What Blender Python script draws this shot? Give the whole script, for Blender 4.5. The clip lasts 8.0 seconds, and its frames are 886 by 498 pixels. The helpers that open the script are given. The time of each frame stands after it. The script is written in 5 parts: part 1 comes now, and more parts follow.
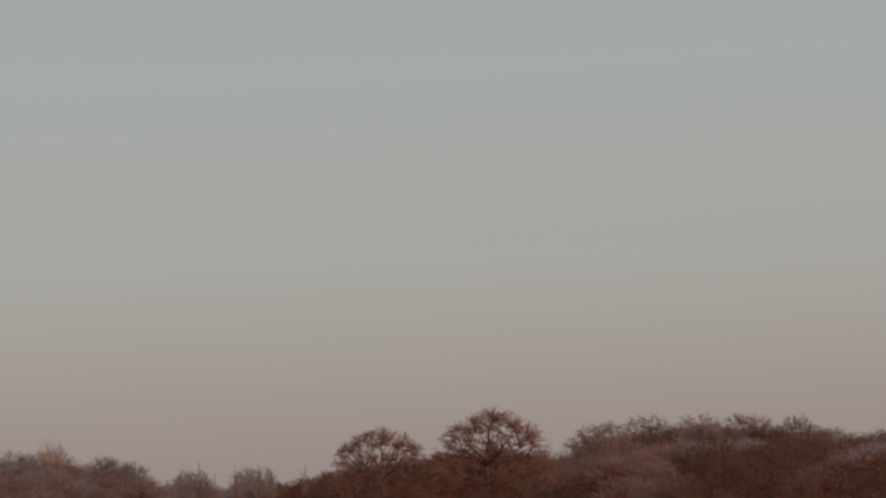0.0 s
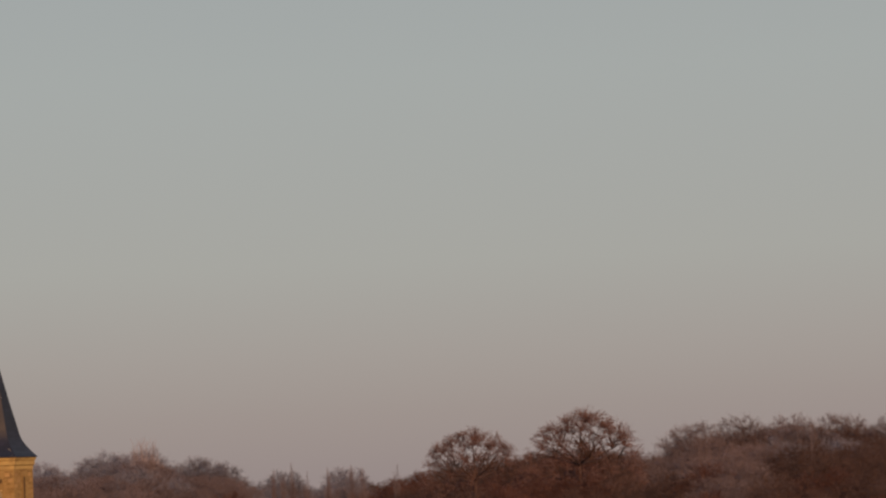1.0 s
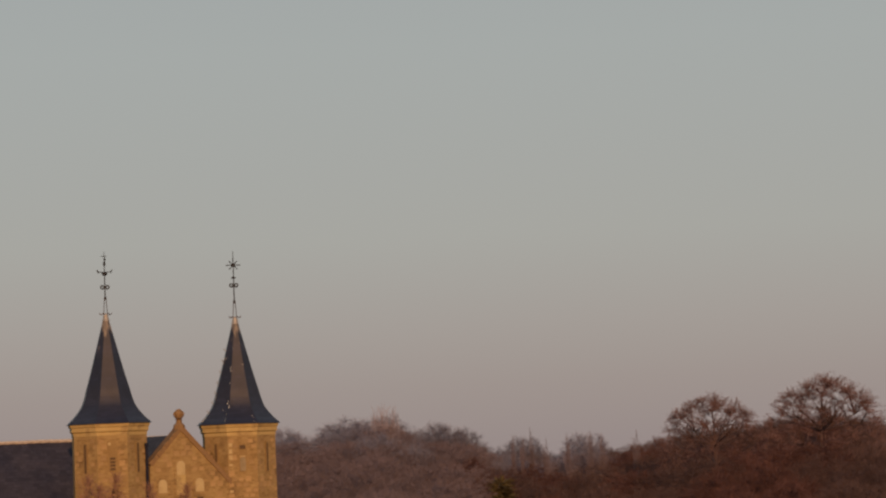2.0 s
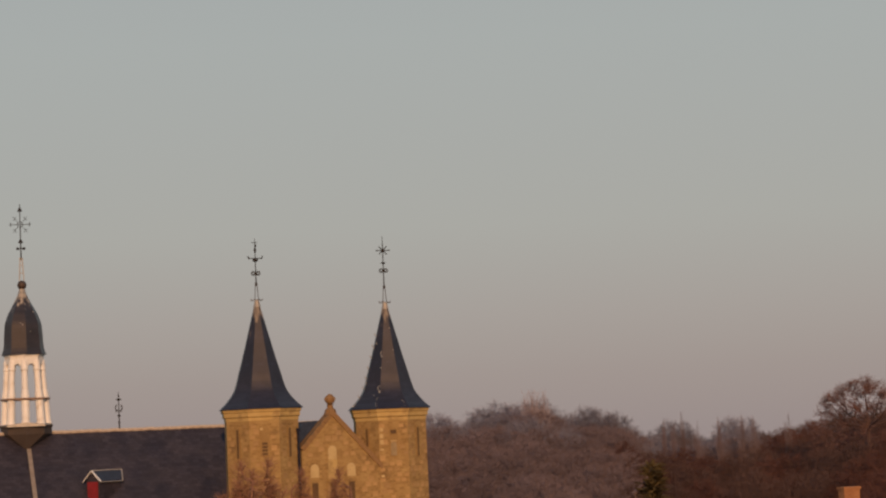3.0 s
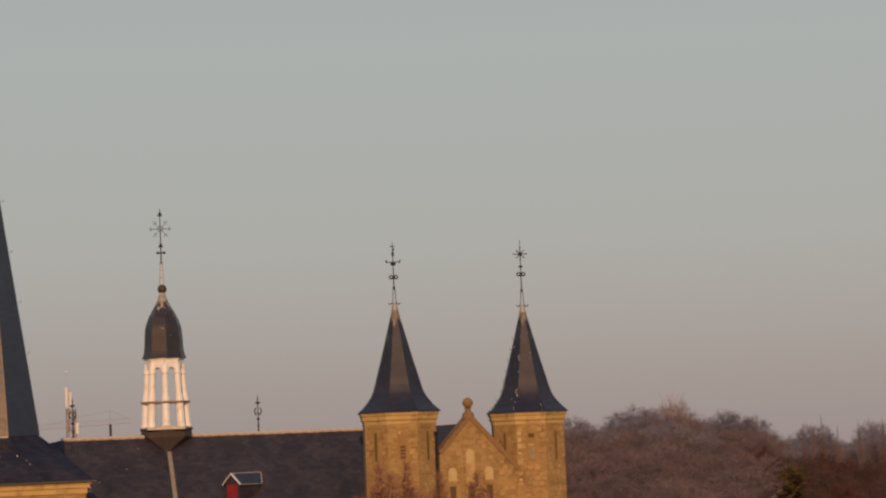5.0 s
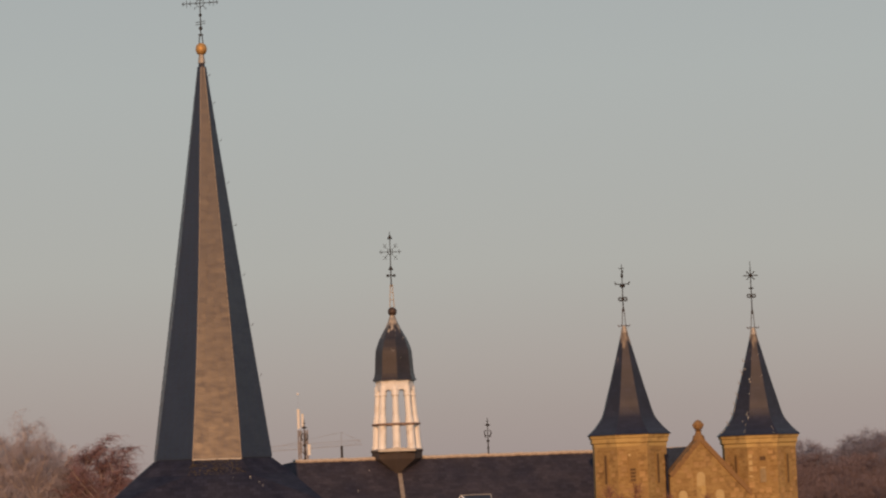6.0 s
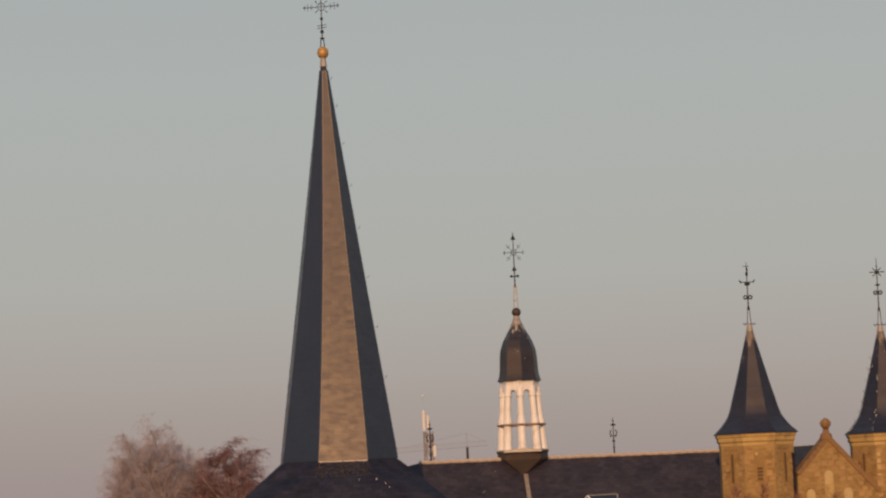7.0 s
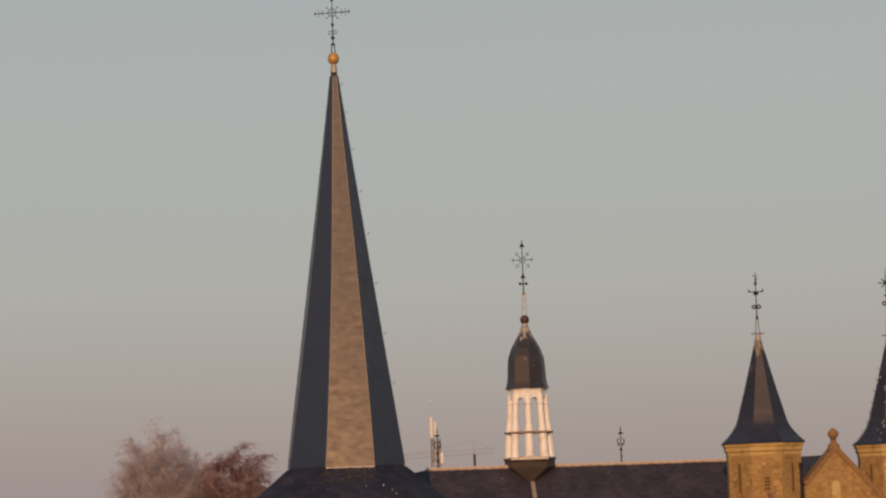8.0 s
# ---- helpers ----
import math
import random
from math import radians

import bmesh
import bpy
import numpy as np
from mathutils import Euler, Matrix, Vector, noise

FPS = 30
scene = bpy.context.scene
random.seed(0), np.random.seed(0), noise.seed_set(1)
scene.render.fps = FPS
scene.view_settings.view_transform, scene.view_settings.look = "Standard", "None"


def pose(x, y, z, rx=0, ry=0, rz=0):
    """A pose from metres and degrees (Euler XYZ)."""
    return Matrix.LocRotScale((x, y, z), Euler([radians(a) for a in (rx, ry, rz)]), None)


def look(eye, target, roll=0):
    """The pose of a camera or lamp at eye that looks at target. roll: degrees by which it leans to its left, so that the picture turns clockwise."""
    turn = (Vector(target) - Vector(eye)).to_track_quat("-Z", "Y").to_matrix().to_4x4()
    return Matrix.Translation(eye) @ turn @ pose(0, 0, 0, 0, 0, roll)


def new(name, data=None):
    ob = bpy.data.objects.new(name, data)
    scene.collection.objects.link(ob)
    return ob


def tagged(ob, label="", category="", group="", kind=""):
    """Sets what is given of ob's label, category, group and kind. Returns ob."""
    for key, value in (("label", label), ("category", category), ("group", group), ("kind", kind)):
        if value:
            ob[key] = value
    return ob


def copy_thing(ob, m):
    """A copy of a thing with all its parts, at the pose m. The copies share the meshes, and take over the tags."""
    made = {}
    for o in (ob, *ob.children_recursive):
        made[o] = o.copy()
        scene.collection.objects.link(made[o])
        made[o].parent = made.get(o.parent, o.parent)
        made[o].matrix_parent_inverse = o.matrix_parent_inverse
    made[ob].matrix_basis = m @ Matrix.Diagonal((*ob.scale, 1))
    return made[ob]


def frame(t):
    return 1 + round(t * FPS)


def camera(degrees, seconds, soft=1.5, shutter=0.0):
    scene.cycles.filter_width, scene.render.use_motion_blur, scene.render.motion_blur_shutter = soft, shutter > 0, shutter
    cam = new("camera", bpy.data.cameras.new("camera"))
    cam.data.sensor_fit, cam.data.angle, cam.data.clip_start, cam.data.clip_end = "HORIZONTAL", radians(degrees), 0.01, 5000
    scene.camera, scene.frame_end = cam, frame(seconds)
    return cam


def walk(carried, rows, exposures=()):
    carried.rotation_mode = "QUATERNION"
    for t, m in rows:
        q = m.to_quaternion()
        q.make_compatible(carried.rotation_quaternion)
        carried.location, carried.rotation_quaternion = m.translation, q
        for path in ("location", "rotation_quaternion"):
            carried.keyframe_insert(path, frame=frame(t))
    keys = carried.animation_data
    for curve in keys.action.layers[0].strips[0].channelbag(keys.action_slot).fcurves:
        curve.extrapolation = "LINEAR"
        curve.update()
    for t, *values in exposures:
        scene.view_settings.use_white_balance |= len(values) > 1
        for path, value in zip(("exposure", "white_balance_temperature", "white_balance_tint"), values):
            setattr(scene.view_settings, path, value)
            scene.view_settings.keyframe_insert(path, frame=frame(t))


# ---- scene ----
# ---- camera and walk ----
EYE = (0.0, 0.0, 14.8)
cam = camera(20.0, 8.0, soft=2.28)


def aim(yaw, pitch, roll):
    """A pose at the eye: degrees to the left, up, and of lean."""
    y, p = radians(yaw), radians(pitch)
    way = Vector((-math.sin(y) * math.cos(p), math.cos(y) * math.cos(p), math.sin(p)))
    return look(EYE, Vector(EYE) + way * 100, -roll)


walk(cam, [(t, aim(*a)) for t, *a in (
    (0.0, -20.530, 5.080, 2.330),
    (0.3, -19.970, 5.041, 2.330),
    (0.4, -19.794, 5.075, 2.365),
    (0.5, -19.542, 5.143, 2.400),
    (0.6, -19.293, 5.329, 2.406),
    (0.7, -19.114, 5.375, 2.388),
    (0.8, -18.770, 5.324, 2.365),
    (0.9, -18.589, 5.177, 2.342),
    (1.0, -18.443, 5.171, 2.333),
    (1.1, -18.387, 5.262, 2.348),
    (1.2, -18.210, 5.271, 2.370),
    (1.3, -18.016, 5.204, 2.399),
    (1.4, -17.726, 5.012, 2.410),
    (1.5, -17.351, 4.887, 2.400),
    (1.6, -16.928, 4.827, 2.359),
    (1.7, -16.286, 4.802, 2.307),
    (1.8, -15.594, 4.774, 2.278),
    (1.9, -14.638, 4.750, 2.294),
    (2.0, -12.983, 4.615, 2.296),
    (2.2, -11.387, 4.377, 2.220),
    (3.3, -9.284, 4.479, 2.460),
    (3.4, -9.229, 4.526, 2.432),
    (3.5, -9.406, 4.539, 2.382),
    (3.6, -9.535, 4.575, 2.334),
    (3.7, -9.759, 4.587, 2.299),
    (3.8, -9.759, 4.597, 2.277),
    (3.9, -9.735, 4.613, 2.265),
    (4.0, -9.619, 4.622, 2.260),
    (4.1, -9.510, 4.662, 2.237),
    (4.2, -9.314, 4.673, 2.197),
    (5.3, -4.493, 4.684, 2.366),
    (5.4, -3.851, 4.784, 2.352),
    (5.5, -3.550, 4.839, 2.317),
    (5.6, -2.876, 4.902, 2.267),
    (5.7, -2.571, 4.946, 2.215),
    (5.8, -1.964, 5.077, 2.158),
    (5.9, -1.705, 5.163, 2.118),
    (6.0, -1.212, 5.318, 2.099),
    (6.1, -0.902, 5.390, 2.112),
    (6.2, -0.370, 5.455, 2.153),
    (6.3, -0.063, 5.420, 2.210),
    (6.4, 0.427, 5.395, 2.280),
    (6.5, 0.587, 5.370, 2.350),
    (6.6, 0.951, 5.359, 2.418),
    (6.7, 1.118, 5.368, 2.476),
    (6.8, 1.363, 5.431, 2.516),
    (6.9, 1.467, 5.436, 2.527),
    (7.0, 1.608, 5.447, 2.505),
    (7.1, 1.651, 5.417, 2.470),
    (7.2, 1.731, 5.394, 2.446),
    (7.3, 1.589, 5.387, 2.424),
    (7.4, 1.590, 5.372, 2.395),
    (7.5, 1.634, 5.381, 2.360),
    (7.6, 1.734, 5.414, 2.308),
    (7.7, 1.786, 5.440, 2.239),
    (7.8, 1.890, 5.496, 2.165),
    (7.9, 1.929, 5.544, 2.085),
    (8.0, 1.806, 5.611, 1.995),
)], exposures=[(0.0, -0.14), (2.0, -0.14), (3.5, -0.07), (4.2, -0.09), (5.5, 0.0), (8.0, 0.0)])

# ---- sky and sun ----
SUN_SIDE, SUN_UP = -5.0, 13.5     # degrees to the right of straight behind, and up
world = bpy.data.worlds.new("dusk_sky")
scene.world = world
world.use_nodes = True
wn, wl = world.node_tree.nodes, world.node_tree.links
wn.clear()
sky = wn.new("ShaderNodeTexSky")
sky.sky_type, sky.sun_disc = "NISHITA", False
sky.sun_elevation, sky.sun_rotation = radians(SUN_UP), radians(180 - SUN_SIDE)
sky.air_density, sky.dust_density, sky.ozone_density = 1.0, 1.0, 1.0
sky_gain = wn.new("ShaderNodeVectorMath")
sky_gain.operation = "SCALE"
sky_gain.inputs["Scale"].default_value = 0.10
wl.new(sky.outputs["Color"], sky_gain.inputs[0])
# evening haze: rose-grey at the horizon, grey-green above
coord = wn.new("ShaderNodeTexCoord")
axes = wn.new("ShaderNodeSeparateXYZ")
wl.new(coord.outputs["Generated"], axes.inputs[0])
ramp = wn.new("ShaderNodeValToRGB")
stops = [(0.0, (0.340, 0.278, 0.276)), (0.026, (0.358, 0.300, 0.292)), (0.05, (0.386, 0.341, 0.326)), (0.085, (0.412, 0.397, 0.371)),
         (0.16, (0.416, 0.428, 0.408)), (0.4, (0.33, 0.38, 0.41)), (1.0, (0.22, 0.28, 0.36))]
ramp.color_ramp.elements[0].position, ramp.color_ramp.elements[0].color = stops[0][0], (*stops[0][1], 1)
ramp.color_ramp.elements[1].position, ramp.color_ramp.elements[1].color = stops[-1][0], (*stops[-1][1], 1)
for pos, col in stops[1:-1]:
    ramp.color_ramp.elements.new(pos).color = (*col, 1)
wl.new(axes.outputs["Z"], ramp.inputs[0])
haze = wn.new("ShaderNodeMix")
haze.data_type = "RGBA"
haze.inputs["Factor"].default_value = 0.92
wl.new(sky_gain.outputs[0], haze.inputs["A"])
wl.new(ramp.outputs[0], haze.inputs["B"])
back = wn.new("ShaderNodeBackground")
back.inputs["Strength"].default_value = 1.0
wl.new(haze.outputs["Result"], back.inputs["Color"])
wl.new(back.outputs[0], wn.new("ShaderNodeOutputWorld").inputs["Surface"])

sun = new("sun", bpy.data.lights.new("sun", "SUN"))
sun.data.energy, sun.data.angle, sun.data.color = 2.7, radians(0.6), (1.0, 0.545, 0.27)
sun_from = Vector((math.sin(radians(SUN_SIDE)) * math.cos(radians(SUN_UP)),
                   -math.cos(radians(SUN_SIDE)) * math.cos(radians(SUN_UP)), math.sin(radians(SUN_UP))))
sun.matrix_world = look(sun_from * 400, (0, 0, 0))


# ---- materials ----
def material(name, base, second, scale=3.0, rough=0.8, metal=0.0, bump=0.0, fine=30.0, spec=0.5, stain=None, stain_scale=0.7):
    """Two tones at a coarse and a fine scale, stains with edges of their own, and a fine relief."""
    m = bpy.data.materials.new(name)
    m.use_nodes = True
    n, l = m.node_tree.nodes, m.node_tree.links
    b = n["Principled BSDF"]
    b.inputs["Metallic"].default_value = metal
    b.inputs["Specular IOR Level"].default_value = spec
    tc = n.new("ShaderNodeTexCoord")
    coarse = n.new("ShaderNodeTexNoise")
    coarse.inputs["Scale"].default_value, coarse.inputs["Detail"].default_value = scale, 6
    grain = n.new("ShaderNodeTexNoise")
    grain.inputs["Scale"].default_value, grain.inputs["Detail"].default_value = fine, 4
    for tex in (coarse, grain):
        l.new(tc.outputs["Object"], tex.inputs["Vector"])
    both = n.new("ShaderNodeMath")
    both.operation = "MULTIPLY_ADD"
    l.new(grain.outputs["Fac"], both.inputs[0])
    both.inputs[1].default_value = 0.45
    l.new(coarse.outputs["Fac"], both.inputs[2])
    spread = n.new("ShaderNodeMapRange")
    spread.inputs["From Min"].default_value, spread.inputs["From Max"].default_value = 0.5, 0.95
    l.new(both.outputs[0], spread.inputs["Value"])
    mix = n.new("ShaderNodeMix")
    mix.data_type = "RGBA"
    l.new(spread.outputs[0], mix.inputs["Factor"])
    mix.inputs["A"].default_value, mix.inputs["B"].default_value = (*base, 1), (*second, 1)
    out = mix.outputs["Result"]
    if stain:
        spots = n.new("ShaderNodeTexNoise")
        spots.inputs["Scale"].default_value, spots.inputs["Detail"].default_value = stain_scale, 8
        l.new(tc.outputs["Object"], spots.inputs["Vector"])
        edge = n.new("ShaderNodeMapRange")
        edge.inputs["From Min"].default_value, edge.inputs["From Max"].default_value = 0.55, 0.68
        l.new(spots.outputs["Fac"], edge.inputs["Value"])
        mix2 = n.new("ShaderNodeMix")
        mix2.data_type = "RGBA"
        l.new(edge.outputs[0], mix2.inputs["Factor"])
        l.new(out, mix2.inputs["A"])
        mix2.inputs["B"].default_value = (*stain, 1)
        out = mix2.outputs["Result"]
    l.new(out, b.inputs["Base Color"])
    rr = n.new("ShaderNodeMapRange")
    rr.inputs["To Min"].default_value, rr.inputs["To Max"].default_value = max(rough - 0.06, 0.02), min(rough + 0.06, 1)
    l.new(coarse.outputs["Fac"], rr.inputs["Value"])
    l.new(rr.outputs[0], b.inputs["Roughness"])
    if bump:
        bp = n.new("ShaderNodeBump")
        bp.inputs["Strength"].default_value, bp.inputs["Distance"].default_value = bump, 0.02
        l.new(both.outputs[0], bp.inputs["Height"])
        l.new(bp.outputs[0], b.inputs["Normal"])
    return m


def slate(name, base, second, rough, tilt=0.05, shine=0.62, pieces=False):
    """Slate courses: each slate a little different in tone and gloss, with lichen here and there."""
    m = material(name, base, second, scale=0.9, rough=rough, fine=9.0)
    n, l = m.node_tree.nodes, m.node_tree.links
    b = n["Principled BSDF"]
    uv = n.new("ShaderNodeTexCoord")
    brick = n.new("ShaderNodeTexBrick")
    brick.inputs["Scale"].default_value = 1.0
    brick.inputs["Brick Width"].default_value, brick.inputs["Row Height"].default_value = 0.30, 0.20
    brick.inputs["Mortar Size"].default_value = 0.008
    brick.inputs["Color1"].default_value, brick.inputs["Color2"].default_value = (0.25, 0.25, 0.25, 1), (1, 1, 1, 1)
    brick.inputs["Mortar"].default_value = (0.15, 0.15, 0.15, 1)
    b.inputs["Specular IOR Level"].default_value = shine
    if pieces:
        b.inputs["IOR"].default_value = 1.52
    l.new(uv.outputs["UV"], brick.inputs["Vector"])
    old = b.inputs["Base Color"].links[0].from_socket
    tone = n.new("ShaderNodeMix")
    tone.data_type, tone.blend_type = "RGBA", "MULTIPLY"
    tone.inputs["Factor"].default_value = 0.45
    l.new(old, tone.inputs["A"])
    l.new(brick.outputs["Color"], tone.inputs["B"])
    l.new(tone.outputs["Result"], b.inputs["Base Color"])
    wave = n.new("ShaderNodeTexNoise")
    wave.inputs["Scale"].default_value, wave.inputs["Detail"].default_value = 2.3, 8
    stretch = n.new("ShaderNodeMapping")
    stretch.inputs["Scale"].default_value = (0.7, 1.5, 1)
    l.new(uv.outputs["UV"], stretch.inputs["Vector"])
    l.new(stretch.outputs[0], wave.inputs["Vector"])
    gloss = n.new("ShaderNodeMapRange")
    gloss.inputs["From Min"].default_value, gloss.inputs["From Max"].default_value = 0.3, 0.7
    gloss.inputs["To Min"].default_value, gloss.inputs["To Max"].default_value = rough - 0.045, rough + 0.055
    l.new(wave.outputs["Fac"], gloss.inputs["Value"])
    l.new(gloss.outputs[0], b.inputs["Roughness"])
    bp = n.new("ShaderNodeBump")
    bp.inputs["Strength"].default_value, bp.inputs["Distance"].default_value = tilt, 0.02
    l.new(brick.outputs["Color"], bp.inputs["Height"])
    l.new(bp.outputs[0], b.inputs["Normal"])
    if pieces:
        # one slate is duller than the next
        info, geo = n.new("ShaderNodeObjectInfo"), n.new("ShaderNodeNewGeometry")
        add = n.new("ShaderNodeMath")
        add.operation = "ADD"
        l.new(info.outputs["Random"], add.inputs[0])
        l.new(geo.outputs["Random Per Island"], add.inputs[1])
        part_of = n.new("ShaderNodeMath")
        part_of.operation = "FRACT"
        l.new(add.outputs[0], part_of.inputs[0])
        dull = n.new("ShaderNodeMath")
        dull.operation = "MULTIPLY_ADD"
        l.new(part_of.outputs[0], dull.inputs[0])
        dull.inputs[1].default_value = 0.022
        span = n.new("ShaderNodeMapping")
        span.inputs["Scale"].default_value = (0.9, 0.9, 2.3)
        l.new(geo.outputs["Position"], span.inputs["Vector"])
        l.new(span.outputs[0], wave.inputs["Vector"])
        gloss.inputs["To Min"].default_value, gloss.inputs["To Max"].default_value = rough - 0.085, rough + 0.10
        l.new(gloss.outputs[0], dull.inputs[2])
        l.new(dull.outputs[0], b.inputs["Roughness"])
    return m


def limed(m, z0, z1, scale=(7.0, 7.0, 1.6), colour=(0.40, 0.35, 0.30)):
    """Streaks of lime and lead wash that start under the cap and run out on the way down."""
    n, l = m.node_tree.nodes, m.node_tree.links
    b = n["Principled BSDF"]
    tc, axes, run = n.new("ShaderNodeTexCoord"), n.new("ShaderNodeSeparateXYZ"), n.new("ShaderNodeMapping")
    run.inputs["Scale"].default_value = scale
    l.new(tc.outputs["Object"], axes.inputs[0])
    l.new(tc.outputs["Object"], run.inputs["Vector"])
    drips = n.new("ShaderNodeTexNoise")
    drips.inputs["Scale"].default_value, drips.inputs["Detail"].default_value = 1.0, 7
    l.new(run.outputs[0], drips.inputs["Vector"])
    high = n.new("ShaderNodeMapRange")
    high.inputs["From Min"].default_value, high.inputs["From Max"].default_value = z0, z1
    high.inputs["To Min"].default_value, high.inputs["To Max"].default_value = -0.16, 0.22
    high.clamp = False
    l.new(axes.outputs["Z"], high.inputs["Value"])
    both = n.new("ShaderNodeMath")
    both.operation = "ADD"
    l.new(drips.outputs["Fac"], both.inputs[0])
    l.new(high.outputs[0], both.inputs[1])
    edge = n.new("ShaderNodeMapRange")
    edge.inputs["From Min"].default_value, edge.inputs["From Max"].default_value = 0.50, 0.68
    l.new(both.outputs[0], edge.inputs["Value"])
    old = b.inputs["Base Color"].links[0].from_socket
    mix = n.new("ShaderNodeMix")
    mix.data_type = "RGBA"
    l.new(edge.outputs[0], mix.inputs["Factor"])
    l.new(old, mix.inputs["A"])
    mix.inputs["B"].default_value = (*colour, 1)
    l.new(mix.outputs["Result"], b.inputs["Base Color"])
    return m


def masonry(name, base, second, width, height, stain):
    """Rough-coursed rubble: stones of uneven tone with sunk, paler mortar."""
    m = material(name, base, second, scale=1.6, rough=0.9, bump=0.4, fine=14.0, stain=stain, stain_scale=1.3)
    n, l = m.node_tree.nodes, m.node_tree.links
    b = n["Principled BSDF"]
    uv = n.new("ShaderNodeTexCoord")
    warp = n.new("ShaderNodeTexNoise")
    warp.inputs["Scale"].default_value = 1.7
    l.new(uv.outputs["UV"], warp.inputs["Vector"])
    bend = n.new("ShaderNodeMix")
    bend.data_type, bend.blend_type = "RGBA", "LINEAR_LIGHT"
    bend.inputs["Factor"].default_value = 0.10
    l.new(uv.outputs["UV"], bend.inputs["A"])
    l.new(warp.outputs["Color"], bend.inputs["B"])
    brick = n.new("ShaderNodeTexBrick")
    brick.inputs["Scale"].default_value = 1.0
    brick.inputs["Brick Width"].default_value, brick.inputs["Row Height"].default_value = width, height
    brick.inputs["Mortar Size"].default_value = 0.015
    brick.inputs["Color1"].default_value, brick.inputs["Color2"].default_value = (0.60, 0.54, 0.46, 1), (1, 1, 1, 1)
    brick.inputs["Mortar"].default_value = (0.86, 0.83, 0.78, 1)
    l.new(bend.outputs["Result"], brick.inputs["Vector"])
    old = b.inputs["Base Color"].links[0].from_socket
    tone = n.new("ShaderNodeMix")
    tone.data_type, tone.blend_type = "RGBA", "MULTIPLY"
    tone.inputs["Factor"].default_value = 0.75
    l.new(old, tone.inputs["A"])
    l.new(brick.outputs["Color"], tone.inputs["B"])
    l.new(tone.outputs["Result"], b.inputs["Base Color"])
    return m


SLATE = slate("slate", (0.019, 0.021, 0.044), (0.031, 0.031, 0.056), 0.44, 0.05, 0.46)
SLATE_PIECE = slate("spire_slate", (0.003, 0.015, 0.066), (0.009, 0.022, 0.078), 0.41, 0.03, 1.0, True)
SLATE_SKIRT = slate("skirt_slate", (0.026, 0.030, 0.054), (0.048, 0.049, 0.074), 0.75, 0.05, 0.06)
SLATE_NAVE = slate("nave_slate", (0.032, 0.030, 0.048), (0.064, 0.055, 0.070), 0.64, 0.05, 0.25)
SLATE_PIECE.node_tree.nodes["Principled BSDF"].inputs["Specular Tint"].default_value = (1.0, 0.87, 0.65, 1)
SLATE.node_tree.nodes["Principled BSDF"].inputs["Specular Tint"].default_value = (1.0, 0.94, 0.86, 1)
SLATE_DOME = slate("dome_slate", (0.025, 0.023, 0.038), (0.046, 0.039, 0.052), 0.43, 0.05, 0.62)
SLATE_DOME.node_tree.nodes["Principled BSDF"].inputs["Specular Tint"].default_value = (1.0, 0.92, 0.82, 1)
limed(SLATE_DOME, 21.5, 22.4)
SLATE_TURRET = slate("turret_slate", (0.019, 0.021, 0.044), (0.031, 0.031, 0.056), 0.44, 0.05, 0.46)
SLATE_TURRET.node_tree.nodes["Principled BSDF"].inputs["Specular Tint"].default_value = (1.0, 0.94, 0.86, 1)
limed(SLATE_TURRET, 19.9, 21.3, (6.0, 6.0, 1.1), (0.22, 0.18, 0.15))
BROWN_LEAD = material("brown_lead", (0.050, 0.039, 0.037), (0.078, 0.059, 0.053), 1.6, 0.75, bump=0.1)
STRIP = material("weathered_zinc", (0.26, 0.21, 0.17), (0.36, 0.30, 0.25), 4.0, 0.65, metal=0.1, bump=0.1)
STONE = masonry("rubble_stone", (0.325, 0.202, 0.076), (0.440, 0.297, 0.122), 0.21, 0.115, (0.25, 0.155, 0.064))
ASHLAR = material("ashlar", (0.46, 0.315, 0.118), (0.56, 0.40, 0.165), 2.0, 0.85, bump=0.2, fine=22, stain=(0.33, 0.22, 0.09), stain_scale=1.6)
PALE = material("pale_plaster", (0.46, 0.33, 0.15), (0.56, 0.42, 0.21), 3.0, 0.85, bump=0.1)
COPING = material("weathered_coping", (0.215, 0.122, 0.052), (0.290, 0.172, 0.076), 2.5, 0.9, bump=0.3, stain=(0.17, 0.11, 0.06), stain_scale=2.0)
WHITE = material("white_paint", (0.88, 0.87, 0.86), (0.82, 0.80, 0.78), 2.5, 0.55, fine=18, stain=(0.72, 0.68, 0.64), stain_scale=2.2)
LEAD = material("lead", (0.30, 0.28, 0.26), (0.44, 0.40, 0.36), 4.0, 0.55, metal=0.3, bump=0.1)
DARK_LEAD = material("dark_lead", (0.085, 0.066, 0.055), (0.125, 0.098, 0.080), 3.0, 0.55, bump=0.1)
ZINC = material("zinc", (0.42, 0.39, 0.36), (0.54, 0.50, 0.45), 3.0, 0.6, metal=0.2, bump=0.1)
RIDGE_TILE = material("ridge_clay", (0.44, 0.36, 0.30), (0.60, 0.52, 0.44), 5.0, 0.85, bump=0.2, stain=(0.26, 0.20, 0.16), stain_scale=2.0)
IRON = material("wrought_iron", (0.022, 0.020, 0.020), (0.045, 0.035, 0.030), 8.0, 0.7, metal=0.3, bump=0.1)
GOLD = material("gilding", (0.60, 0.36, 0.13), (0.48, 0.27, 0.10), 3.0, 0.58, metal=0.4, fine=12, stain=(0.40, 0.22, 0.08), stain_scale=3.0)
RAIL = material("weathered_rail", (0.22, 0.145, 0.105), (0.32, 0.22, 0.16), 4.0, 0.8)
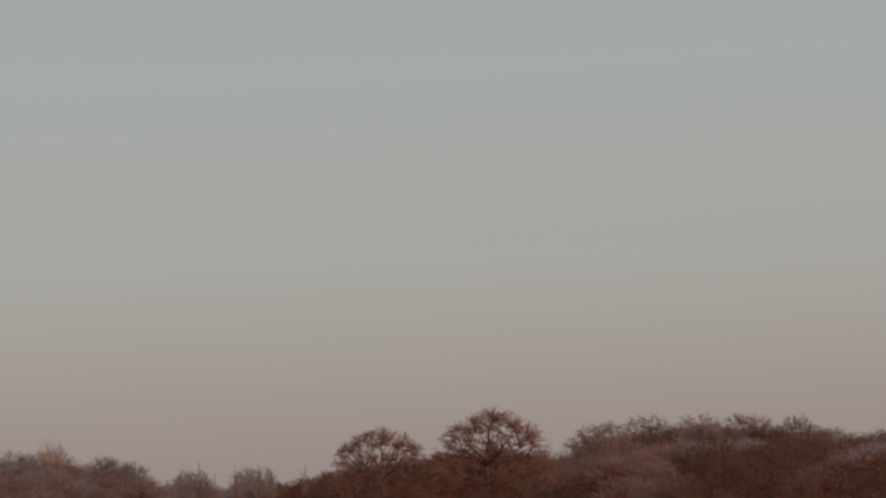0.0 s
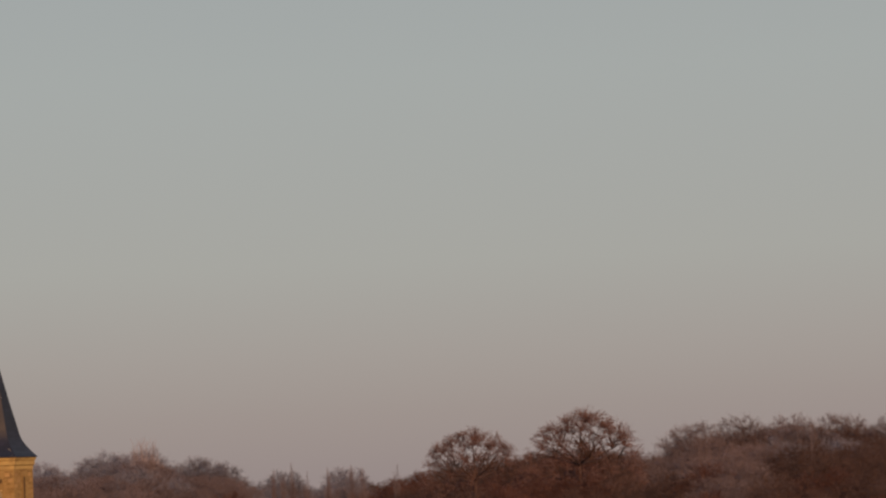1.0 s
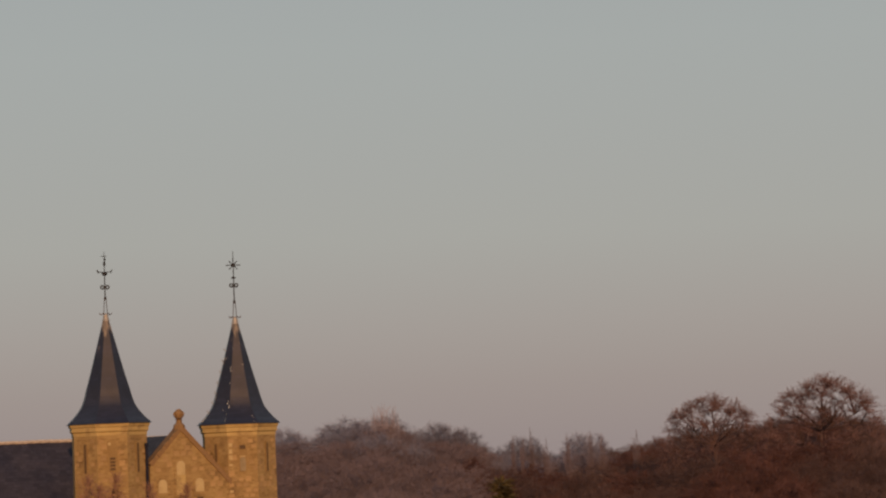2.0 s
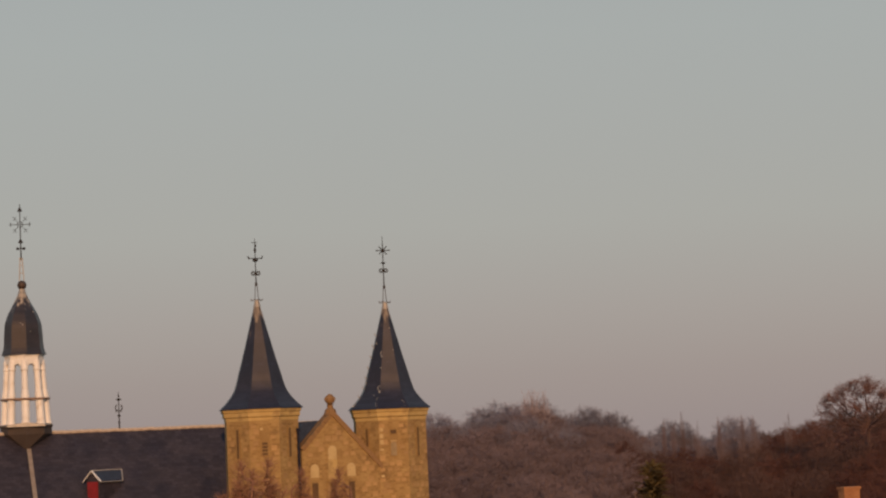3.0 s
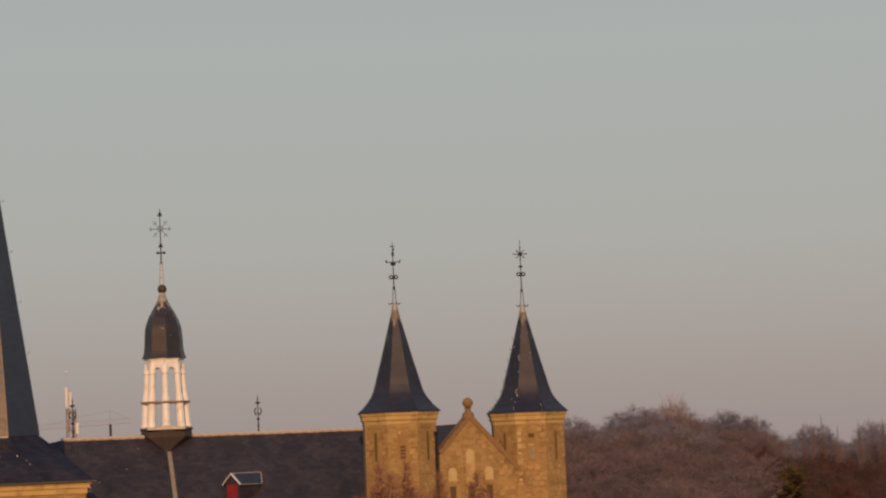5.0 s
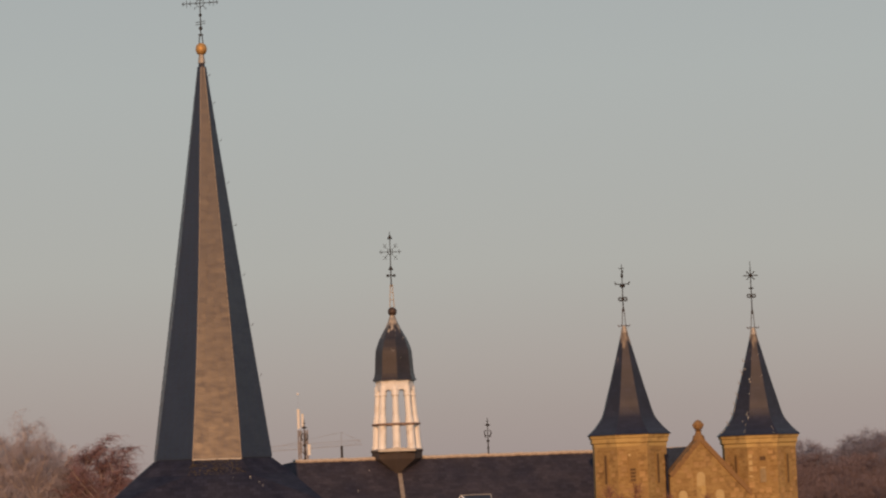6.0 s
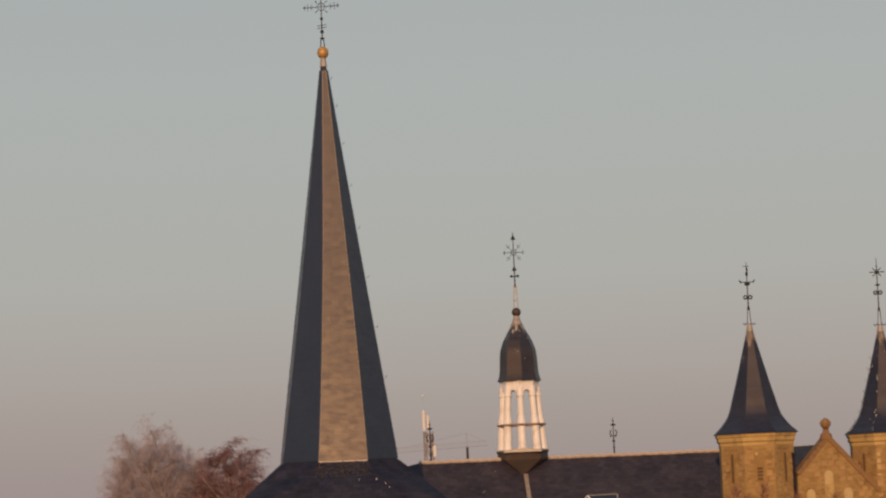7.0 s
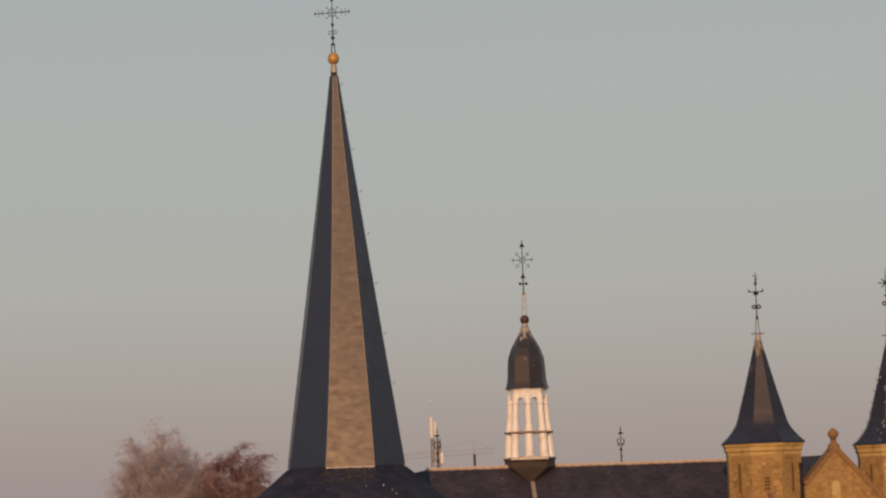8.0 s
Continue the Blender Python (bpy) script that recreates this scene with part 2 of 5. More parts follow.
COPPER = material("dull_copper", (0.060, 0.043, 0.038), (0.10, 0.068, 0.056), 4.0, 0.6, metal=0.4)
RED = material("red_paint", (0.27, 0.018, 0.026), (0.20, 0.014, 0.020), 3.0, 0.6, fine=20)
DARK = material("dark_opening", (0.098, 0.056, 0.026), (0.130, 0.076, 0.036), 4.0, 0.9)
GLASS = material("old_glass", (0.25, 0.180, 0.092), (0.33, 0.245, 0.135), 5.0, 0.75)
LICHEN = material("bird_lime", (0.62, 0.60, 0.55), (0.75, 0.73, 0.68), 5.0, 0.9)
OCHRE = material("ochre_lichen", (0.056, 0.047, 0.036), (0.082, 0.068, 0.048), 6.0, 0.95)
MAST_WHITE = material("mast_white", (0.78, 0.74, 0.70), (0.70, 0.66, 0.62), 3.0, 0.5)
MAST_STEEL = material("mast_steel", (0.20, 0.15, 0.12), (0.28, 0.22, 0.18), 3.0, 0.5, metal=0.4)
CRANE = material("crane_paint", (0.27, 0.27, 0.28), (0.33, 0.32, 0.33), 3.0, 0.6)
BRICK = masonry("red_brick", (0.34, 0.15, 0.07), (0.44, 0.21, 0.10), 0.22, 0.065, (0.25, 0.12, 0.07))


def toned(m, low, high):
    """Let every piece differ a little in tone."""
    n, l = m.node_tree.nodes, m.node_tree.links
    b = n["Principled BSDF"]
    old = b.inputs["Base Color"].links[0].from_socket
    info = n.new("ShaderNodeObjectInfo")
    span = n.new("ShaderNodeMapRange")
    span.inputs["To Min"].default_value, span.inputs["To Max"].default_value = low, high
    l.new(info.outputs["Random"], span.inputs["Value"])
    gain = n.new("ShaderNodeVectorMath")
    gain.operation = "SCALE"
    l.new(old, gain.inputs[0])
    l.new(span.outputs[0], gain.inputs["Scale"])
    l.new(gain.outputs[0], b.inputs["Base Color"])
    return m


STONE_PIECE = toned(material("loose_stone", (0.32, 0.190, 0.076), (0.43, 0.28, 0.125), 3.0, 0.9, bump=0.4, fine=20), 0.84, 1.20)
SOIL = material("field", (0.07, 0.065, 0.03), (0.11, 0.085, 0.05), 0.08, 0.95, fine=2.0, bump=0.3)
BARK_BIRCH = material("birch_bark", (0.60, 0.50, 0.44), (0.40, 0.31, 0.27), 3.0, 0.8, bump=0.2)
TWIG_BIRCH = material("birch_twigs", (0.330, 0.285, 0.310), (0.430, 0.370, 0.395), 0.8, 0.85)
TWIG_POPLAR = material("poplar_twigs", (0.290, 0.240, 0.262), (0.370, 0.305, 0.326), 0.8, 0.85)
TWIG_RUSSET = material("russet_twigs", (0.230, 0.115, 0.074), (0.310, 0.160, 0.100), 0.8, 0.85)
TWIG_RED = material("red_twigs", (0.200, 0.118, 0.126), (0.275, 0.166, 0.174), 0.8, 0.85)


def twig_material(name, base, second):
    """Bark that changes a little from twig to twig and from tree to tree."""
    m = material(name, base, second, 0.35, 0.9, fine=3.0, spec=0.2)
    n, l = m.node_tree.nodes, m.node_tree.links
    b = n["Principled BSDF"]
    old = b.inputs["Base Color"].links[0].from_socket
    info, geo = n.new("ShaderNodeObjectInfo"), n.new("ShaderNodeNewGeometry")
    for source, low, high in ((info.outputs["Random"], 0.80, 1.18), (geo.outputs["Random Per Island"], 0.94, 1.06)):
        span = n.new("ShaderNodeMapRange")
        span.inputs["To Min"].default_value, span.inputs["To Max"].default_value = low, high
        l.new(source, span.inputs["Value"])
        gain = n.new("ShaderNodeVectorMath")
        gain.operation = "SCALE"
        l.new(old, gain.inputs[0])
        l.new(span.outputs[0], gain.inputs["Scale"])
        old = gain.outputs[0]
    l.new(old, b.inputs["Base Color"])
    return m


OAK = twig_material("oak_twigs", (0.088, 0.055, 0.051), (0.124, 0.076, 0.068))
OAK_TOP = twig_material("oak_leaf_twigs", (0.150, 0.086, 0.080), (0.205, 0.116, 0.104))
RUST = twig_material("rusty_twigs", (0.100, 0.050, 0.044), (0.138, 0.066, 0.056))
# Bark paled to grey-mauve: aerial haze of the far trees put into colour.
HAZEWOOD = twig_material("haze_grey_twigs", (0.174, 0.168, 0.214), (0.216, 0.206, 0.254))
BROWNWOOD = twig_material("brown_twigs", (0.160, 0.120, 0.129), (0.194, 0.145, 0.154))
PINE = twig_material("yew_needles", (0.088, 0.066, 0.030), (0.120, 0.090, 0.042))


# ---- building helpers ----
def empty(name, place=(0, 0, 0), rz=0.0):
    ob = new(name)
    ob.matrix_basis = pose(*place, 0, 0, rz)
    return ob


def part(name, bm, mat, parent=None, label="", smooth=False):
    """One bmesh as one mesh object, under a thing or a part."""
    me = bpy.data.meshes.new(name)
    bm.normal_update()
    for f in bm.faces:
        f.smooth = smooth
    bm.to_mesh(me)
    bm.free()
    me.materials.append(mat)
    ob = new(name, me)
    ob.parent = parent
    if label:
        ob["label"] = label
    return ob


def face_uv(bm):
    """UVs in metres on every face: along the level edge direction, and up the face."""
    lay = bm.loops.layers.uv.verify()
    bm.normal_update()
    for f in bm.faces:
        n = f.normal
        a = Vector((0, 0, 1)).cross(n)
        a = a.normalized() if a.length > 1e-3 else Vector((1, 0, 0))
        b = n.cross(a)
        for lo in f.loops:
            lo[lay].uv = (lo.vert.co.dot(a), lo.vert.co.dot(b))


def rings(profile, sides, turn=0.0, bm=None, close=True, at=(0, 0)):
    """A many-sided body from (z, radius) rows."""
    bm = bm or bmesh.new()
    last = None
    for z, r in profile:
        ring = [bm.verts.new((at[0] + r * math.cos(turn + 2 * math.pi * k / sides),
                              at[1] + r * math.sin(turn + 2 * math.pi * k / sides), z)) for k in range(sides)]
        if last:
            for k in range(sides):
                bm.faces.new((last[k], last[(k + 1) % sides], ring[(k + 1) % sides], ring[k]))
        elif close:
            bm.faces.new(ring[::-1])
        last = ring
    if close:
        bm.faces.new(last)
    return bm


def box(x0, x1, y0, y1, z0, z1, bm=None):
    bm = bm or bmesh.new()
    v = [bm.verts.new((x, y, z)) for z in (z0, z1) for x, y in ((x0, y0), (x1, y0), (x1, y1), (x0, y1))]
    for q in ((3, 2, 1, 0), (4, 5, 6, 7), (0, 1, 5, 4), (1, 2, 6, 5), (2, 3, 7, 6), (3, 0, 4, 7)):
        bm.faces.new([v[i] for i in q])
    return bm


def rod(a, b, r0, r1=None, sides=6, bm=None):
    bm = bm or bmesh.new()
    a, b = Vector(a), Vector(b)
    w = (b - a).normalized()
    s = w.cross(Vector((0, 0, 1)) if abs(w.z) < 0.9 else Vector((1, 0, 0))).normalized()
    t = w.cross(s)
    lo, hi = [], []
    for k in range(sides):
        c = s * math.cos(2 * math.pi * k / sides) + t * math.sin(2 * math.pi * k / sides)
        lo.append(bm.verts.new(a + c * r0))
        hi.append(bm.verts.new(b + c * (r0 if r1 is None else r1)))
    for k in range(sides):
        bm.faces.new((lo[k], lo[(k + 1) % sides], hi[(k + 1) % sides], hi[k]))
    bm.faces.new(lo[::-1])
    bm.faces.new(hi)
    return bm


def ball(centre, r, bm=None, stretch=1.0, seg=14):
    bm = bm or bmesh.new()
    bmesh.ops.create_uvsphere(bm, u_segments=seg, v_segments=seg // 2 + 1, radius=r,
                              matrix=Matrix.Translation(centre) @ Matrix.Diagonal((1, 1, stretch, 1)))
    return bm


def bow(centre, r, a0, a1, thick, bm, steps=7):
    """A curl of bar in the x-z plane."""
    pts = [Vector(centre) + Vector((math.cos(radians(a0 + (a1 - a0) * i / steps)) * r, 0, math.sin(radians(a0 + (a1 - a0) * i / steps)) * r)) for i in range(steps + 1)]
    for p, q in zip(pts, pts[1:]):
        rod(p, q, thick, sides=5, bm=bm)
    return bm


def spot(az, dist, z=0.0):
    """The place at so many degrees to the left of straight ahead, so far from the eye."""
    return (-math.sin(radians(az)) * dist, math.cos(radians(az)) * dist, z)


OCT = math.pi / 8        # an eight-sided body with a flat towards -y
FLAT = 1 / math.cos(OCT)
CARD = 0.4142            # half width of the spire's four cardinal faces, for an apothem of 1


def wring(z):
    """The old spire is wrung a little as it rises: degrees of turn at that height."""
    return 4.6 * min(max(z - 16.1, 0) / 9.0, 1.0) ** 0.8


def spire_apo(z):
    """Half the distance between two opposite faces of the spire at that height, a touch hollow midway."""
    f = (z - 16.1) / 16.9
    return (2.37 - 2.27 * f) - 0.040 * math.sin(math.pi * min(max(f, 0), 1))


def spire_ring(apo, z, bm, turn=0.0):
    """Eight corners round the axis, the cardinal faces narrower than the diagonal ones."""
    half, r = math.atan(CARD), apo * math.sqrt(1 + CARD * CARD)
    return [bm.verts.new((r * math.cos(a), r * math.sin(a), z)) for k in range(4) for a in (turn + k * math.pi / 2 + half, turn + (k + 1) * math.pi / 2 - half)]


# ---- ground ----
g = bmesh.new()
bmesh.ops.create_grid(g, x_segments=24, y_segments=24, size=3000, matrix=Matrix.Translation((0, 1000, 0)))
for v in g.verts:
    v.co.z = 0.0
ground = tagged(part("ground", g, SOIL), "dull green-brown winter fields and soil under the church and woods", "ground", kind="structure")


# ---- the great tower with its spire ----
def star_cross(parent, z0, height, arm, plane_turn=0.0):
    """The great cross of the spire: bars, a diamond at the crossing and small prongs."""
    e = bmesh.new()
    rod((0, 0, z0), (0, 0, z0 + height), 0.030, 0.018, bm=e)
    shaft = part("shaft", e, IRON, parent)
    shaft.matrix_basis = pose(0, 0, 0, 0, 0, plane_turn)
    zc = z0 + height * 0.66
    e = bmesh.new()
    rod((-arm, 0, zc - arm * 0.05), (arm, 0, zc + arm * 0.05), 0.017, bm=e)
    for s in (-1, 1):
        for k, h in ((0.55, 0.13), (0.78, 0.16), (0.97, 0.10)):
            rod((s * arm * k, 0, zc - h + s * arm * k * 0.05), (s * arm * k, 0, zc + h + s * arm * k * 0.05), 0.011, bm=e)
        ball((s * arm, 0, zc + s * arm * 0.05), 0.042, e, seg=8)
        ball((s * arm * 0.62, 0, zc + s * arm * 0.03), 0.036, e, seg=8)
    part("crossbar", e, IRON, shaft)
    e = bmesh.new()
    d = 0.20
    for a, b in (((-d, zc), (0, zc + d)), ((0, zc + d), (d, zc)), ((d, zc), (0, zc - d)), ((0, zc - d), (-d, zc))):
        rod((a[0], 0, a[1]), (b[0], 0, b[1]), 0.013, bm=e)
    for sx in (-1, 1):
        for sz in (-1, 1):
            rod((sx * d * 0.5, 0, zc + sz * d * 0.5), (sx * d * 1.15, 0, zc + sz * d * 1.15), 0.012, bm=e)
            ball((sx * d * 1.15, 0, zc + sz * d * 1.15), 0.032, e, seg=6)
    part("diamond", e, IRON, shaft)
    for z, w in ((z0 + 0.42 * height, 0.10), (z0 + 0.16 * height, 0.12), (z0 + 0.92 * height, 0.10)):
        part("knob", ball((0, 0, z), w * 0.7, seg=8), IRON, shaft)
    for k in (0.24, 0.29):
        part("prong", rod((-0.20, 0, z0 + k * height - 0.03), (0.20, 0, z0 + k * height + 0.03), 0.016), IRON, shaft)
    return shaft


T_BASE, T_EAVE, T_TOP = 16.10, 14.26, 33.05
tower = tagged(empty("church_tower", spot(4.18, 105), 4.4), "square stone church tower with tall slate spire and gilded ball", "tower")
b = box(-4.1, 4.1, -4.1, 4.1, 0, T_EAVE - 0.5)
face_uv(b)
part("wall", b, STONE, tower)
b = bmesh.new()
for z0, z1, r in ((T_EAVE - 0.52, T_EAVE - 0.30, 4.16), (T_EAVE - 0.30, T_EAVE - 0.14, 4.26), (T_EAVE - 0.14, T_EAVE - 0.02, 4.34)):
    box(-r, r, -r, r, z0, z1, b)
face_uv(b)
part("cornice", b, ASHLAR, tower, "moulded yellow stone cornice")
# skirt: from the square eaves to the eight sides of the spire
b = bmesh.new()
TWIST = radians(3.9)
eight = spire_ring(2.395, T_BASE, b, TWIST)
mid = spire_ring(2.42 * 1.30, T_BASE - 0.64, b, TWIST)
corner = [b.verts.new((4.42 * x, 4.42 * y, T_EAVE)) for x, y in ((1, 1), (-1, 1), (-1, -1), (1, -1))]
low = [b.verts.new((4.42 * x, 4.42 * y, T_EAVE - 0.05)) for x, y in ((1, 1), (-1, 1), (-1, -1), (1, -1))]
for k in range(8):
    b.faces.new((mid[k], mid[(k + 1) % 8], eight[(k + 1) % 8], eight[k]))
for i in range(4):
    # eight[0] and eight[1] straddle the corner (1, 1)
    p, q, nxt = mid[2 * i], mid[(2 * i + 1) % 8], mid[(2 * i + 2) % 8]
    b.faces.new((p, corner[i], q))
    b.faces.new((q, corner[i], corner[(i + 1) % 4], nxt))
    b.faces.new((corner[i], low[i], low[(i + 1) % 4], corner[(i + 1) % 4]))
b.faces.new(low[::-1])
bmesh.ops.recalc_face_normals(b, faces=b.faces[:])
face_uv(b)
skirt = part("skirt_roof", b, SLATE_SKIRT, tower, "broad dark slate skirt spreading to the eaves")
b = bmesh.new()
for s, t in (((-4.48, -4.48), (4.48, -4.48)), ((4.48, -4.48), (4.48, 4.48)), ((4.48, 4.48), (-4.48, 4.48)), ((-4.48, 4.48), (-4.48, -4.48))):
    rod((*s, T_EAVE - 0.07), (*t, T_EAVE - 0.045), 0.035, bm=b)
part("gutter", b, DARK_LEAD, tower, "narrow lead gutter along the eaves")
b = bmesh.new()
loops = [spire_ring(spire_apo(T_BASE + (T_TOP - 0.05 - T_BASE) * k / 24) - 0.015, T_BASE + (T_TOP - 0.05 - T_BASE) * k / 24, b, radians(wring(T_BASE + (T_TOP - 0.05 - T_BASE) * k / 24))) for k in range(25)]
for lower, upper in zip(loops, loops[1:]):
    for k in range(8):
        b.faces.new((lower[k], lower[(k + 1) % 8], upper[(k + 1) % 8], upper[k]))
b.faces.new(loops[0][::-1])
b.faces.new(loops[-1])
face_uv(b)
spire = part("spire", b, SLATE, tower, "eight-sided slate spire whose front face catches the sun")
spire.matrix_basis = pose(0, 0, 0, 0, 0, math.degrees(TWIST))
b = box(-0.985, 0.985, -2.43, -2.36, T_BASE - 0.03, T_BASE + 0.03)
part("drip_edge", b, ZINC, spire, "thin zinc drip edge under the sunlit face")
b = rings([(T_TOP - 0.30, 0.150 * FLAT), (T_TOP, 0.115 * FLAT), (T_TOP + 0.14, 0.09)], 8, OCT)
part("lead_cap", b, LEAD, spire)
# thin flashings up the two hips of the sunlit face
for s in (-1, 1):
    e = bmesh.new()
    for k in range(12):
        f0, f1 = k / 12, (k + 0.985) / 12
        (a0, z0), (a1, z1) = ((spire_apo(z) + 0.018, z) for z in (T_BASE + 0.02 + (T_TOP - 0.5 - T_BASE) * f for f in (f0, f1)))
        rod(pose(0, 0, 0, 0, 0, wring(z0)) @ Vector((s * a0 * CARD, -a0, z0)), pose(0, 0, 0, 0, 0, wring(z1)) @ Vector((s * a1 * CARD, -a1, z1)), 0.020, sides=5, bm=e)
    part("hip_flashing", e, STRIP, spire, "thin pale hip flashing")
part("gilded_ball", ball((0, 0, T_TOP + 0.30), 0.245, stretch=1.10), GOLD, tower, "gilded copper ball", smooth=True)
b = bmesh.new()
for sx in (-1, 1):
    rod((0.09 * sx, 0, T_TOP + 0.45), (0.05 * sx, 0, T_TOP + 0.92), 0.025, bm=b)
rod((-0.1, 0, T_TOP + 0.92), (0.1, 0, T_TOP + 0.92), 0.03, bm=b)
part("socket", b, IRON, tower)
star_cross(tower, T_TOP + 0.85, 2.15, 0.72)
# small hooks up the edges
hook_bm = rod((0, 0, 0), (0.08, 0, 0.04), 0.012)
rod((0.08, 0, 0.04), (0.085, 0, 0.10), 0.010, bm=hook_bm)
hook = part("hook", hook_bm, IRON, spire)
first = True
for z in (19.5, 21.6, 23.7, 25.8, 27.6, 29.4, 31.0, 32.2):
    r = FLAT * (2.42 - (2.42 - 0.13) * (z - T_BASE) / (T_TOP - T_BASE))
    h = hook if first else new("hook", hook.data)
    h.parent, first = spire, False
    h.matrix_basis = pose(0, 0, 0, 0, 0, wring(z)) @ pose(r * math.cos(-OCT), r * math.sin(-OCT), z, 0, 0, -22.5)

# ---- the nave ----
H = 15.0
U = Vector((math.cos(radians(H)), math.sin(radians(H)), 0))       # along the ridge
N = Vector((math.sin(radians(H)), -math.cos(radians(H)), 0))      # out of the long front
RIDGE = 16.0
PITCH = 0.94
church = tagged(empty("church_nave", (11.98, 118.9, 0), H), "long church nave under a dark slate roof", "church")
# in its own frame: x along the ridge, -y to the front
X0, X1, HALF = -17.3, 2.6, 4.9
EAVE = RIDGE - PITCH * HALF
b = box(X0 + 0.3, X1, -HALF + 0.4, HALF - 0.4, 0, EAVE + 0.2)
face_uv(b)
part("wall", b, STONE, church)
b = bmesh.new()
line = ((X1 + 0.3, RIDGE), (X0, RIDGE), (X0 - 1.0, RIDGE - 0.20), (X0 - 4.5, RIDGE - 0.42))
front, top, rear = ([b.verts.new((x, y, z if y == 0 else EAVE)) for x, z in line] for y in (-HALF, 0, HALF))
for i in range(3):
    b.faces.new((front[i + 1], front[i], top[i], top[i + 1]))
    b.faces.new((top[i + 1], top[i], rear[i], rear[i + 1]))
b.faces.new((front[0], rear[0], top[0]))
b.faces.new((rear[3], front[3], top[3]))
b.faces.new([*front, *rear[::-1]])
bmesh.ops.recalc_face_normals(b, faces=b.faces[:])
face_uv(b)
nave_roof = part("roof", b, SLATE_NAVE, church, "steep blue-black slate roof")
length = 0.42
count = int((X1 - X0) / length)
tile_bm = rod((-length / 2 + 0.005, 0, 0), (length / 2 - 0.005, 0, 0), 0.082, 0.094, sides=8)
first_tile = part("ridge_tile", tile_bm, RIDGE_TILE, nave_roof)
for k in range(count):
    t = first_tile if k == 0 else new("ridge_tile", first_tile.data)
    t.parent = nave_roof
    t.matrix_basis = pose(X0 + (k + 0.5) * length, 0, RIDGE + 0.01 + random.uniform(-0.012, 0.012), 0, random.uniform(-1, 1), 0)


def ridge_finial(place, height, turn):
    """A forged roof finial: rod, two bows round the middle, knobs and a point."""
    f = tagged(empty("roof_finial", place, turn), "black wrought-iron finial on the slate ridge", "finial", "ridge finials")
    b = rod((0, 0, -0.1), (0, 0, height), 0.04, 0.015)
    part("rod", b, IRON, f)
    m = height * 0.58
    for s in (-1, 1):
        b = bow((0, 0, m), 0.155, 90 - s * 90 - 60, 90 - s * 90 + 60, 0.026, bmesh.new())
        bow((s * 0.10, 0, m - 0.15), 0.045, 0, 300, 0.02, b)
        part("bow", b, IRON, f)
    for k, w in ((0.18, 0.06), (0.36, 0.08), (0.80, 0.09), (0.90, 0.05)):
        part("knob", ball((0, 0, height * k), w, stretch=0.7, seg=8), IRON, f)
    part("crossbar", rod((-0.13, 0, height * 0.80), (0.13, 0, height * 0.80), 0.02), IRON, f)
    return f


def on_church(x, y, z):
    p = church.matrix_basis @ Vector((x, y, z))
    return tuple(p)


def along(az):
    """Where on the ridge, in the nave's own x, a line of sight at that angle meets it."""
    t = -math.tan(radians(az))
    o = church.matrix_basis.translation
    return (t * o.y - o.x) / (U.x - t * U.y)


ridge_finial(on_church(along(-2.076), 0, RIDGE + 0.05), 1.70, 0)
ridge_finial(on_church(along(2.09), 0, RIDGE + 0.05), 1.86, 0)

# ---- the lantern on the ridge ----
lx = along(0.0)
lantern = tagged(empty("ridge_lantern", on_church(lx, 0, 0), 0.0), "white open bell lantern with a dark bell-shaped slate dome", "lantern")
VERT = math.pi / 2 * 3     # a corner towards the front
b = rings([(15.97, 1.14), (16.28, 1.16), (16.30, 1.20), (16.37, 1.20)], 8, VERT)
part("drum", b, BROWN_LEAD, lantern, "brown lead-clad drum let into the roof")
# below the drum a tapering lead apron runs down to a point on the front slope
b = bmesh.new()
wide = [b.verts.new((1.139 * math.cos(VERT + k * math.pi / 4), 1.139 * math.sin(VERT + k * math.pi / 4), 15.972)) for k in range(8)]
tip = [b.verts.new((0.13 * math.cos(VERT + k * math.pi / 4), -0.66 + 0.13 * math.sin(VERT + k * math.pi / 4), 15.32)) for k in range(8)]
for k in range(8):
    b.faces.new((tip[k], tip[(k + 1) % 8], wide[(k + 1) % 8], wide[k]))
b.faces.new(tip[::-1])
b.faces.new(wide)
part("apron", b, BROWN_LEAD, lantern, "brown lead apron tapering down the roof")
b = rings([(16.372, 1.19), (16.40, 1.20), (16.43, 1.17), (16.47, 0.90)], 8, VERT)
part("base_moulding", b, ZINC, lantern, "dull lead-covered base moulding")
# low lead pediment over the front of the base
b = bmesh.new()
tri = ((-0.86, 16.31), (0.86, 16.31), (0.86, 16.36), (0.0, 16.50), (-0.86, 16.36))
fore = [b.verts.new((x, -1.25, z)) for x, z in tri]
aft = [b.verts.new((x, -0.80, z)) for x, z in tri]
b.faces.new(fore)
b.faces.new(aft[::-1])
for i in range(5):
    b.faces.new((fore[i], aft[i], aft[(i + 1) % 5], fore[(i + 1) % 5]))
bmesh.ops.recalc_face_normals(b, faces=b.faces[:])
part("pediment", b, ZINC, lantern, "low lead pediment over the base")


def lean_r(z):
    return 1.125 - (z - 16.4) * 0.066


